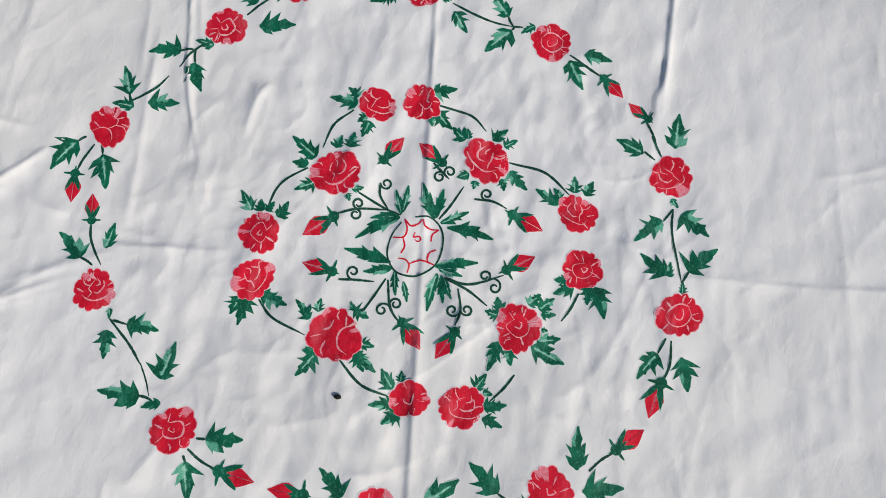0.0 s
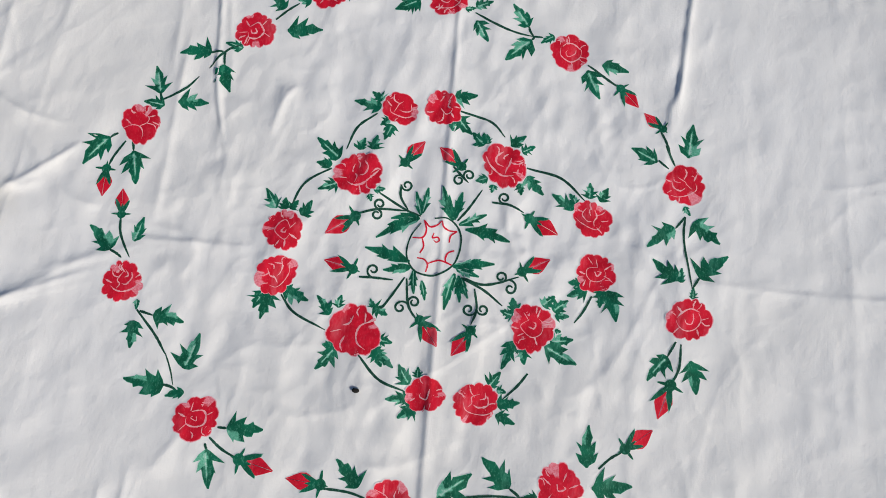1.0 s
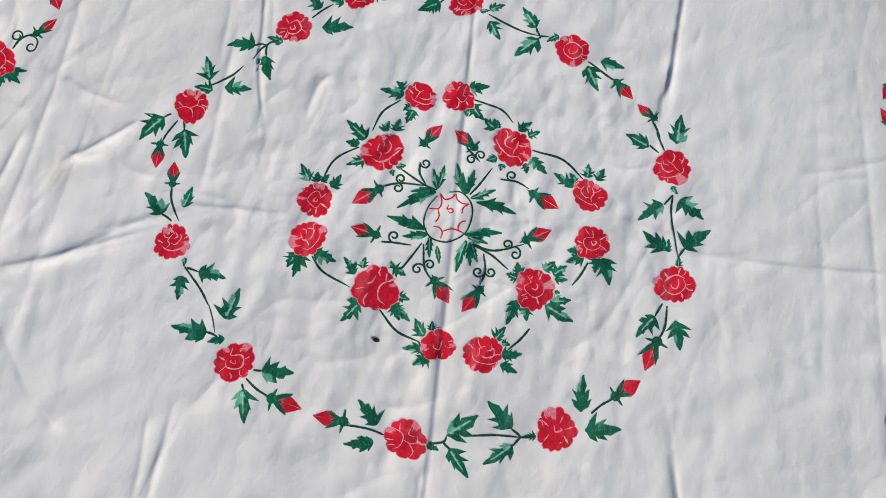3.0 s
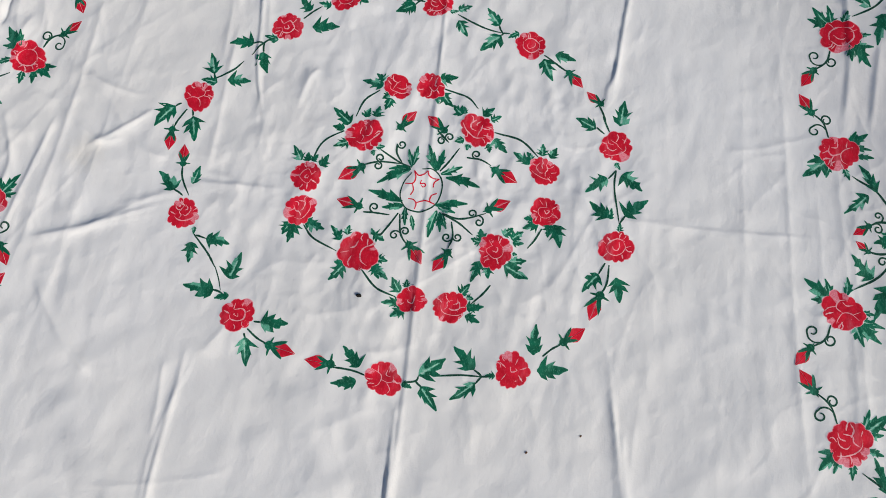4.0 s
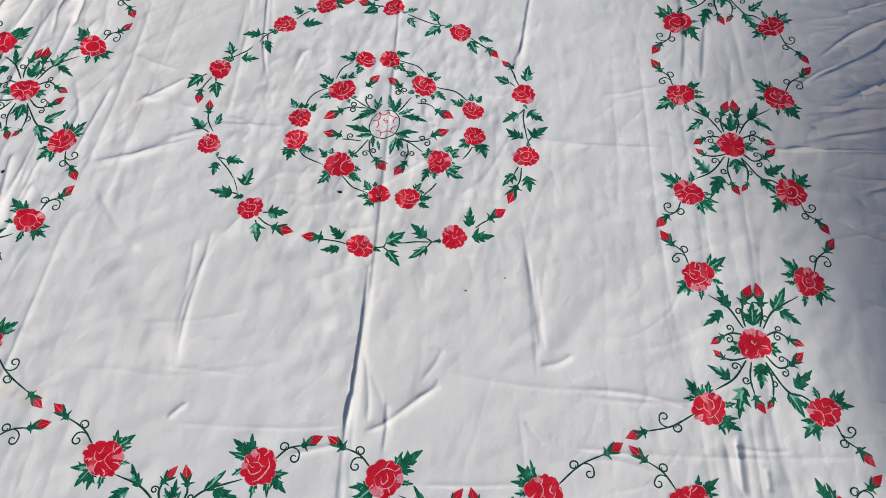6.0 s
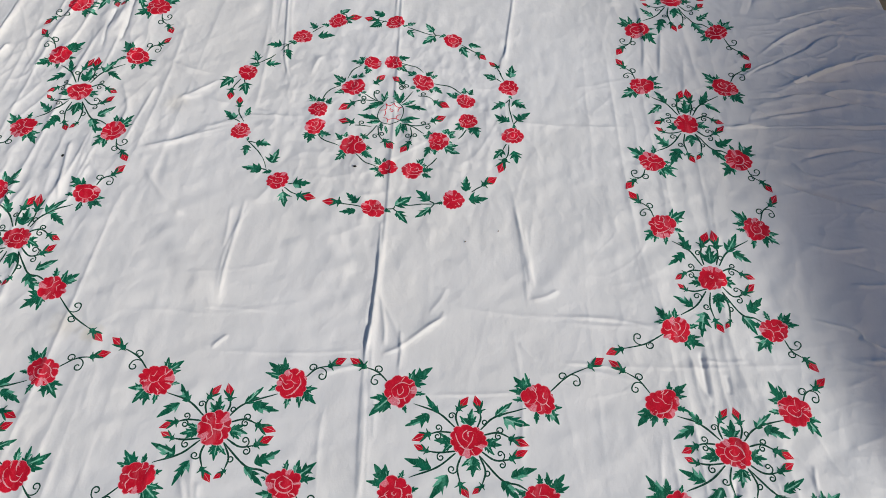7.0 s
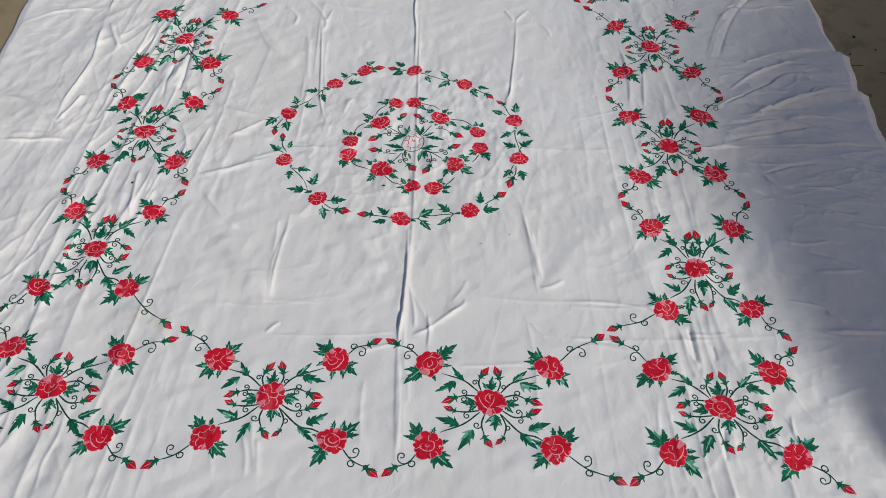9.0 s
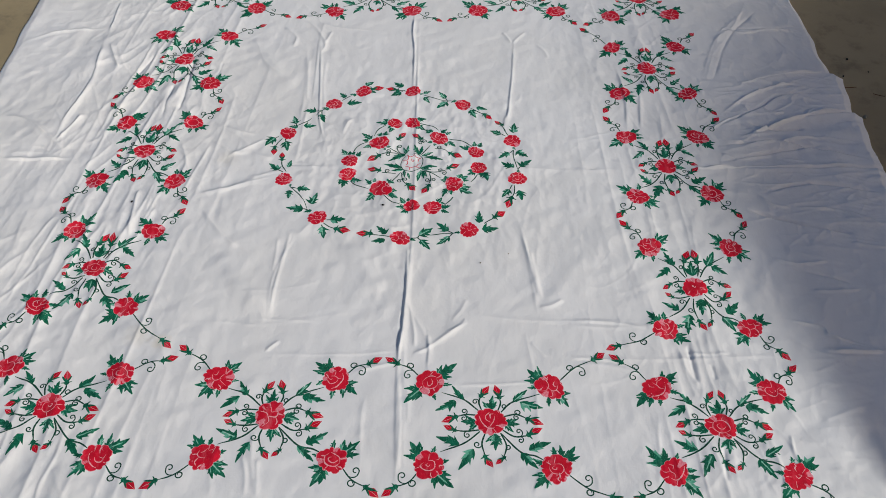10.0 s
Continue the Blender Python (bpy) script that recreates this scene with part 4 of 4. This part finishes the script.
tendril(-0.022, -0.064, 0.0058, 1)
tendril(-0.009, -0.057, 0.0058, -1)
tendril(-0.053, -0.029, 0.0058, -1)
# near right quarter
for sprig in ((0.155, -0.021, 172, 0.014), (0.160, -0.027, -157, 0.021), (0.180, -0.025, -68, 0.032), (0.175, -0.025, -96, 0.018),
              (0.091, -0.057, 106, 0.015), (0.089, -0.060, 171, 0.013), (0.117, -0.048, 47, 0.016), (0.128, -0.052, 47, 0.019),
              (0.130, -0.056, 4, 0.014), (0.131, -0.071, 9, 0.006), (0.092, -0.085, -111, 0.030), (0.102, -0.091, -86, 0.016),
              (0.122, -0.087, -24, 0.035), (0.127, -0.082, 7, 0.023), (0.072, -0.131, 52, 0.018), (0.080, -0.134, 0, 0.009),
              (0.081, -0.146, 5, 0.022), (0.081, -0.157, -18, 0.020), (0.025, -0.017, 11, 0.042), (0.029, -0.019, -24, 0.024),
              (0.028, -0.024, -108, 0.038), (0.032, -0.026, -86, 0.027), (0.035, -0.028, -72, 0.022),):
    sprig_leaf(*sprig)
for line in (((0.165, -0.032), (0.157, -0.049), (0.149, -0.061)), ((0.108, -0.115), (0.099, -0.128), (0.086, -0.142)),
             ((0.035, -0.028), (0.059, -0.033), (0.092, -0.021)), ((0.049, -0.038), (0.053, -0.058), (0.049, -0.074)),
             ((0.036, -0.029), (0.059, -0.039), (0.078, -0.052)),):
    stem(*line)
bud((0.097, -0.014), (0.121, -0.000))
bud((0.048, -0.082), (0.033, -0.106))
tendril(0.074, -0.023, 0.0058, 1)
tendril(0.084, -0.034, 0.0058, -1)
tendril(0.045, -0.059, 0.0058, -1)
tendril(0.059, -0.058, 0.0058, 1)
# ring, far left
for sprig in ((-0.301, 0.136, 102, 0.033), (-0.280, 0.128, 7, 0.032), (-0.294, 0.123, 167, 0.023), (-0.345, 0.083, -127, 0.039),
              (-0.317, 0.070, -71, 0.037), (-0.256, 0.189, -177, 0.033), (-0.240, 0.176, -74, 0.033), (-0.223, 0.197, 160, 0.020),
              (-0.179, 0.223, 12, 0.038), (-0.185, 0.250, 140, 0.026), (-0.159, 0.259, 167, 0.018),):
    leaf(*sprig, 1.08)
for line in (((-0.327, 0.080), (-0.336, 0.063), (-0.340, 0.050)), ((-0.300, 0.128), (-0.279, 0.141), (-0.264, 0.160)),
             ((-0.337, 0.088), (-0.341, 0.086), (-0.345, 0.082)), ((-0.320, 0.081), (-0.318, 0.075), (-0.317, 0.070)),
             ((-0.301, 0.138), (-0.300, 0.133), (-0.299, 0.128)), ((-0.224, 0.202), (-0.241, 0.191), (-0.255, 0.170)),
             ((-0.259, 0.189), (-0.250, 0.190), (-0.241, 0.191)), ((-0.241, 0.191), (-0.241, 0.184), (-0.239, 0.174)),
             ((-0.194, 0.235), (-0.183, 0.247), (-0.171, 0.257)),):
    stem(*line)
bud((-0.341, 0.048), (-0.339, 0.018))
bud((-0.315, 0.001), (-0.319, 0.028))
# ring, near left
for sprig in ((-0.318, -0.037, 131, 0.035), (-0.296, -0.026, 80, 0.027), (-0.281, -0.084, -79, 0.010), (-0.262, -0.098, 0, 0.031),
              (-0.279, -0.105, -96, 0.027), (-0.223, -0.146, 70, 0.037), (-0.239, -0.164, 176, 0.040),
              (-0.218, -0.168, -164, 0.019), (-0.171, -0.197, 3, 0.035), (-0.187, -0.218, -85, 0.036),):
    leaf(*sprig, 1.08)
for line in (((-0.315, -0.002), (-0.311, -0.020), (-0.297, -0.043)), ((-0.318, -0.037), (-0.311, -0.040), (-0.305, -0.044)),
             ((-0.279, -0.094), (-0.256, -0.117), (-0.243, -0.134)), ((-0.276, -0.095), (-0.271, -0.096), (-0.262, -0.098)),
             ((-0.241, -0.163), (-0.233, -0.164), (-0.226, -0.167)), ((-0.186, -0.207), (-0.172, -0.217), (-0.155, -0.224)),
             ((-0.180, -0.197), (-0.175, -0.197), (-0.171, -0.197)), ((-0.189, -0.213), (-0.188, -0.216), (-0.186, -0.219)),):
    stem(*line)
bud((-0.155, -0.224), (-0.121, -0.231))
bud((-0.075, -0.238), (-0.108, -0.236))
stem((-0.243, -0.133), (-0.236, -0.147), (-0.230, -0.163), width=0.0013)
# ring, near
for sprig in ((0.034, -0.238, 40, 0.039), (0.038, -0.251, -51, 0.035), (0.015, -0.250, -18, 0.013), (0.100, -0.222, 135, 0.037),
              (0.103, -0.238, -134, 0.037), (0.126, -0.227, -171, 0.012), (0.170, -0.196, 96, 0.039), (0.176, -0.214, 6, 0.038),):
    leaf(*sprig, 1.08)
for line in (((0.016, -0.249), (0.031, -0.245), (0.034, -0.238)), ((0.031, -0.245), (0.034, -0.248), (0.040, -0.252)),
             ((0.058, -0.235), (0.085, -0.231), (0.110, -0.230)), ((0.110, -0.230), (0.107, -0.227), (0.099, -0.222)),
             ((0.110, -0.230), (0.107, -0.234), (0.103, -0.240)), ((0.181, -0.196), (0.192, -0.185), (0.203, -0.178)),
             ((0.110, -0.230), (0.117, -0.229), (0.125, -0.227)),):
    stem(*line)
bud((0.205, -0.175), (0.230, -0.155))
# ring, right
for sprig in ((0.253, 0.071, -63, 0.011), (0.243, 0.047, -142, 0.036), (0.262, 0.055, -40, 0.034), (0.248, -0.008, 148, 0.032),
              (0.251, -0.010, 94, 0.015), (0.269, -0.003, 47, 0.038), (0.263, -0.025, 90, 0.012), (0.241, -0.084, -132, 0.031),
              (0.263, -0.086, -79, 0.032),):
    leaf(*sprig, 1.08)
for line in (((0.254, 0.060), (0.253, 0.035), (0.262, -0.015)), ((0.254, 0.060), (0.249, 0.053), (0.244, 0.046)),
             ((0.269, -0.003), (0.266, -0.008), (0.262, -0.015)), ((0.248, -0.069), (0.244, -0.077), (0.241, -0.084)),
             ((0.253, -0.071), (0.252, -0.094), (0.246, -0.110)), ((0.231, 0.134), (0.236, 0.123), (0.242, 0.112)),
             ((0.224, 0.117), (0.229, 0.113), (0.235, 0.109)),):
    stem(*line)
bud((0.245, -0.111), (0.234, -0.144))
# ring, far
for sprig in ((0.009, 0.268, 24, 0.012), (-0.041, 0.275, -150, 0.028), (0.020, 0.273, 24, 0.020), (0.022, 0.256, -58, 0.028),
              (0.079, 0.256, 126, 0.031), (0.083, 0.240, -136, 0.037), (0.107, 0.247, -147, 0.017), (0.145, 0.211, -65, 0.035),
              (0.160, 0.218, -8, 0.029),):
    leaf(*sprig, 1.08)
for line in (((0.020, 0.266), (0.052, 0.250), (0.085, 0.244)), ((0.079, 0.256), (0.081, 0.250), (0.085, 0.244)),
             ((0.085, 0.244), (0.085, 0.242), (0.083, 0.240)), ((0.145, 0.217), (0.165, 0.204), (0.181, 0.194)),
             ((0.085, 0.244), (0.089, 0.244), (0.095, 0.244)), ((0.225, 0.149), (0.232, 0.135), (0.237, 0.120)),
             ((-0.041, 0.275), (-0.037, 0.280), (-0.031, 0.284)),):
    stem(*line)
bud((0.181, 0.194), (0.201, 0.174))
bud((0.227, 0.152), (0.207, 0.168))
# ring, last sprigs
for sprig in ((-0.040, -0.237, 134, 0.033), (-0.041, -0.254, -161, 0.031), (0.255, 0.123, 87, 0.038), (0.223, 0.115, 153, 0.030),):
    leaf(*sprig, 1.08)
for line in (((-0.082, -0.241), (-0.049, -0.242), (-0.028, -0.247)),):
    stem(*line)

# ring, far garland
bud((-0.122, 0.286), (-0.087, 0.295))
bud((-0.051, 0.283), (-0.082, 0.292))
leaf(-0.138, 0.301, 36, 0.026, 1.3)
leaf(-0.125, 0.277, -21, 0.019, 1.3)
leaf(-0.037, 0.298, 139, 0.032, 1.3)
leaf(-0.043, 0.274, -147, 0.027, 1.3)
stem((-0.028, 0.281), (-0.039, 0.282), (-0.051, 0.283))

# ---- border ----
def warp(spot, corners):
    """Carries a place of the stencil, given from its middle, to one printing of it."""
    (cx, cy), ul, ur, ll, lr = spot, *corners
    d = [(q[0] - cx, q[1] - cy) for q in (ul, ur, ll, lr)]
    ax = [(d[1][i] + d[3][i] - d[0][i] - d[2][i]) / 4 for i in (0, 1)]
    bx = [(d[1][i] + d[0][i] - d[3][i] - d[2][i]) / 4 for i in (0, 1)]
    xx = [(d[1][i] + d[2][i] - d[0][i] - d[3][i]) / 4 for i in (0, 1)]
    mm = [sum(q[i] for q in d) / 4 for i in (0, 1)]

    def go(x, y):
        u, v = x / 0.1155, y / 0.0865
        k = (u * u + v * v) / 2
        return tuple((cx, cy)[i] + ax[i] * u + bx[i] * v + xx[i] * u * v + mm[i] * k for i in (0, 1))
    return go


ARM_LEAVES = ((-.050, .046, -.073, .077), (-.065, .042, -.101, .017), (.044, .045, .071, .076), (.057, .045, .098, .029),
              (-.059, -.048, -.100, -.028), (-.033, -.057, -.062, -.095), (.069, -.055, .109, -.035), (.054, -.062, .081, -.092))
MIDDLE_LEAVES = ((.001, .024, .001, .057), (.025, -.003, .059, -.008), (.008, -.026, .006, -.057), (-.024, -.004, -.058, -.008))
UNIT_BUDS = ((-.017, .055, -.001, .079), (.018, .053, .010, .082), (-.012, -.070, .002, -.090), (.023, -.071, .007, -.084),
             (.070, .008, .099, -.001), (.070, -.025, .096, -.009), (-.065, .008, -.092, -.003), (-.067, -.020, -.088, -.010))
UNIT_STEMS = (((-.020, .020), (-.050, .046), (-.092, .062)), ((.020, .020), (.044, .045), (.095, .066)),
              ((-.020, -.022), (-.050, -.046), (-.094, -.062)), ((.018, -.024), (.054, -.060), (.080, -.066), (.100, -.076)),
              ((-.016, .022), (-.021, .040), (-.017, .055)), ((.014, .022), (.020, .040), (.018, .053)),
              ((-.010, -.024), (-.017, -.046), (-.012, -.068)), ((.018, -.024), (.028, -.048), (.023, -.069)),
              ((.022, .010), (.048, .017), (.070, .009)), ((.020, -.016), (.044, -.030), (.070, -.026)),
              ((-.024, .012), (-.046, .013), (-.065, .008)), ((-.016, -.018), (-.046, -.022), (-.067, -.020)))
UNIT_CURLS = ((-.028, .042, 1), (.027, .034, -1), (-.026, -.048, -1), (.031, -.051, 1), (.052, .021, -1), (.049, .010, 1),
              (.052, -.019, 1), (.055, -.037, -1), (-.049, .020, 1), (-.050, .005, -1), (-.044, -.030, 1))


def towards(go, x0, y0, x1, y1):
    a, b = go(x0, y0), go(x1, y1)
    return a[0], a[1], math.degrees(math.atan2(b[1] - a[1], b[0] - a[0])), math.hypot(b[0] - a[0], b[1] - a[1])


def unit(spot, *corners):
    """One printing of the border stencil: a rose in the middle, four at the corners, with their leaves, buds and tendrils."""
    go = warp(spot, corners)
    size = 0.55 + 0.45 * (corners[1][0] - corners[0][0]) / 0.225
    for line in UNIT_STEMS:
        stem(*[go(*q) for q in line], width=0.0026)
    for x, y, hand in UNIT_CURLS:
        q = go(x, y)
        tendril(q[0], q[1], 0.0060 * rand.uniform(0.85, 1.1), hand)
    for q in ARM_LEAVES:
        leaf(*towards(go, *q), 0.78)
    for q in MIDDLE_LEAVES:
        x, y, angle, length = towards(go, *q)
        fan(x, y, angle, length * 0.92)
    for x0, y0, x1, y1 in UNIT_BUDS:
        bud(go(x0, y0), go(x1, y1), 1.08)
    rose(*spot, 0.0275 * size, squash=rand.uniform(0.9, 1.0))
    for (x, y), (sx, sy) in zip(corners, ((-1, 1), (1, 1), (-1, -1), (1, -1))):
        for turn in (1, -1):
            a = math.atan2(sy, sx) + turn * math.pi / 2 + rand.uniform(-0.15, 0.15)
            ca, sa = math.cos(a), math.sin(a)
            fan(x + 0.016 * ca, y + 0.016 * sa, math.degrees(a), 0.043 * size * rand.uniform(0.9, 1.1))
            b = math.atan2(-sy, -sx) + turn * rand.uniform(0.45, 0.8)
            leaf(x + 0.020 * math.cos(b), y + 0.020 * math.sin(b), math.degrees(b), 0.023 * rand.uniform(0.8, 1.15), 1.1, SLIM)
        rose(x, y, 0.0276 * size * rand.uniform(0.95, 1.04), squash=rand.uniform(0.88, 0.98))


def swag(start, tip, hand=1):
    """A stem with two tendrils that leads from a rose to a bud."""
    dx, dy = tip[0] - start[0], tip[1] - start[1]
    d = math.hypot(dx, dy)
    ux, uy = dx / d, dy / d
    base = (tip[0] - ux * 0.030, tip[1] - uy * 0.030)
    a = (start[0] + ux * 0.024, start[1] + uy * 0.024)
    mid = ((a[0] + base[0]) / 2 - uy * 0.006 * hand, (a[1] + base[1]) / 2 + ux * 0.006 * hand)
    stem(a, mid, base, width=0.0022)
    for k, f in ((1, 0.40), (-1, 0.55)):
        q = (a[0] + (base[0] - a[0]) * f, a[1] + (base[1] - a[1]) * f)
        tendril(q[0] - uy * 0.011 * k, q[1] + ux * 0.011 * k, 0.0080, k)
    bud(base, tip)


# side borders, far to near
unit((-0.650, 0.395), (-0.731, 0.508), (-0.549, 0.508), (-0.738, 0.288), (-0.556, 0.289))
unit((-0.659, 0.018), (-0.736, 0.124), (-0.564, 0.130), (-0.745, -0.087), (-0.558, -0.086))
unit((-0.665, -0.358), (-0.741, -0.252), (-0.566, -0.247), (-0.750, -0.466), (-0.566, -0.460))
unit((0.629, 0.404), (0.543, 0.500), (0.724, 0.514), (0.542, 0.291), (0.725, 0.301))
unit((0.625, 0.014), (0.540, 0.119), (0.720, 0.127), (0.543, -0.094), (0.720, -0.077))
unit((0.630, -0.364), (0.549, -0.253), (0.729, -0.247), (0.553, -0.474), (0.728, -0.464))
# near border
unit((-0.641, -0.699), (-0.751, -0.615), (-0.529, -0.622), (-0.740, -0.790), (-0.520, -0.798))
unit((-0.221, -0.702), (-0.334, -0.624), (-0.107, -0.617), (-0.325, -0.790), (-0.093, -0.788))
unit((0.193, -0.699), (0.076, -0.619), (0.308, -0.620), (0.081, -0.792), (0.311, -0.790))
unit((0.624, -0.694), (0.516, -0.616), (0.735, -0.616), (0.522, -0.790), (0.741, -0.791))
# far border
unit((-0.615, 0.746), (-0.719, 0.837), (-0.500, 0.838), (-0.727, 0.660), (-0.498, 0.657))
unit((-0.150, 0.747), (-0.260, 0.839), (-0.034, 0.840), (-0.264, 0.652), (-0.035, 0.667))
unit((0.277, 0.759), (0.167, 0.846), (0.394, 0.847), (0.162, 0.675), (0.395, 0.681))
unit((0.645, 0.755), (0.556, 0.847), (0.743, 0.848), (0.556, 0.660), (0.733, 0.676))

for start, tip, hand in (((-0.107, -0.617), (-0.021, -0.565), 1), ((0.076, -0.619), (-0.015, -0.564), -1), ((-0.093, -0.788), (-0.004, -0.856), -1),
                         ((0.081, -0.792), (0.001, -0.854), 1), ((0.553, -0.474), (0.426, -0.530), 1), ((0.308, -0.620), (0.422, -0.537), 1),
                         ((0.516, -0.616), (0.430, -0.540), -1), ((0.728, -0.464), (0.792, -0.541), -1), ((0.735, -0.616), (0.799, -0.552), 1),
                         ((0.311, -0.790), (0.433, -0.854), -1), ((0.522, -0.790), (0.436, -0.856), 1), ((0.741, -0.791), (0.827, -0.856), 1)):
    swag(start, tip, hand)
for start, tip, hand in (((-0.566, -0.460), (-0.445, -0.560), -1), ((-0.334, -0.624), (-0.430, -0.551), -1), ((-0.529, -0.622), (-0.425, -0.579), 1),
                         ((-0.325, -0.790), (-0.427, -0.856), 1), ((-0.520, -0.798), (-0.433, -0.857), -1), ((-0.750, -0.466), (-0.821, -0.536), 1),
                         ((-0.751, -0.615), (-0.819, -0.543), -1), ((-0.740, -0.790), (-0.830, -0.847), 1)):
    swag(start, tip, hand)
for start, tip, hand in (((0.543, -0.094), (0.485, -0.168), 1), ((0.549, -0.253), (0.490, -0.173), -1), ((0.720, -0.077), (0.778, -0.153), -1),
                         ((0.729, -0.247), (0.783, -0.160), 1), ((0.542, 0.291), (0.491, 0.210), 1), ((0.540, 0.119), (0.488, 0.198), -1),
                         ((0.725, 0.301), (0.788, 0.216), -1), ((0.720, 0.127), (0.790, 0.208), 1), ((0.543, 0.500), (0.458, 0.596), -1),
                         ((0.556, 0.660), (0.469, 0.606), 1), ((0.395, 0.681), (0.453, 0.610), -1), ((0.724, 0.514), (0.788, 0.584), 1)):
    swag(start, tip, hand)
for start, tip, hand in (((-0.738, 0.288), (-0.800, 0.214), 1), ((-0.736, 0.124), (-0.798, 0.200), -1), ((-0.556, 0.289), (-0.505, 0.207), -1),
                         ((-0.564, 0.130), (-0.504, 0.194), 1), ((-0.745, -0.087), (-0.802, -0.168), 1), ((-0.741, -0.252), (-0.800, -0.178), -1),
                         ((-0.558, -0.086), (-0.509, -0.165), -1), ((-0.566, -0.247), (-0.508, -0.175), 1), ((-0.549, 0.508), (-0.454, 0.575), 1),
                         ((-0.498, 0.657), (-0.388, 0.615), -1), ((-0.264, 0.652), (-0.376, 0.611), 1), ((-0.035, 0.667), (0.058, 0.614), -1),
                         ((0.162, 0.675), (0.070, 0.615), 1)):
    swag(start, tip, hand)

# ---- small things lying about ----
def crumb(name, x, y, z, size, col, label, category):
    bm = bmesh.new()
    bmesh.ops.create_icosphere(bm, subdivisions=2, radius=1)
    for v in bm.verts:
        v.co *= 1 + 0.25 * noise.noise(v.co * 1.7 + Vector((x * 9, y * 9, 0)))
        v.co = Vector((v.co.x * size, v.co.y * size * 0.6, v.co.z * size * 0.4))
    me = bpy.data.meshes.new(name)
    bm.to_mesh(me)
    me.materials.append(col)
    me.polygons.foreach_set("use_smooth", [True] * len(me.polygons))
    ob = new(name, me)
    ob.matrix_world = pose(x, y, z + size * 0.34, 0, 0, 10 + x * 200)
    return tagged(ob, label, category)


SOOT = plain("dark_dirt", (0.02, 0.018, 0.016, 1))
GRIT = plain("pale_grit", (0.30, 0.27, 0.2, 1))
crumb("dirt_speck", -0.054, -0.149, float(surface(-0.054, -0.149)), 0.0038, SOOT, "small dark dirt speck lying on the white sheet", "dirt")
crumb("dirt_speck", -0.639, -0.159, float(surface(-0.639, -0.159)), 0.0035, SOOT, "small dark dirt speck beside the rose border", "dirt")
RUST = plain("brown_dirt", (0.16, 0.08, 0.04, 1))
crumb("dirt_speck", 0.173, -0.312, float(surface(0.173, -0.312)), 0.0018, RUST, "tiny brown dirt speck on the bare cloth", "dirt")
crumb("dirt_speck", 0.235, -0.285, float(surface(0.235, -0.285)), 0.0016, RUST, "tiny brown dirt speck on the bare cloth", "dirt")
for x, y, size in ((1.211, 0.498, 0.0055), (1.178, 0.419, 0.004), (1.254, 0.442, 0.0035)):
    crumb("floor_crumb", x, y, -BASE, size, SOOT, "dark crumb of dirt on the concrete floor", "dirt")
crumb("floor_crumb", 1.184, 0.242, -BASE, 0.009, GRIT, "pale flat crumb of grit on the floor", "dirt")


def straw(x, y, turn, length):
    """A thin dry stalk lying on the floor."""
    curve = bpy.data.curves.new("straw", "CURVE")
    curve.dimensions, curve.bevel_depth, curve.bevel_resolution = "3D", 0.0009, 2
    line = curve.splines.new("POLY")
    line.points.add(6)
    for k in range(7):
        t = k / 6 - 0.5
        line.points[k].co = (t * length, 0.12 * length * t * t, 0.0009, 1)
    ob = new("straw", curve)
    curve.materials.append(RUST)
    ob.matrix_world = pose(x, y, -BASE, 0, 0, turn)
    return tagged(ob, "thin dry brown stalk lying on the concrete floor", "straw")


straw(1.182, 0.369, 4, 0.036)
straw(1.250, 0.338, -20, 0.03)
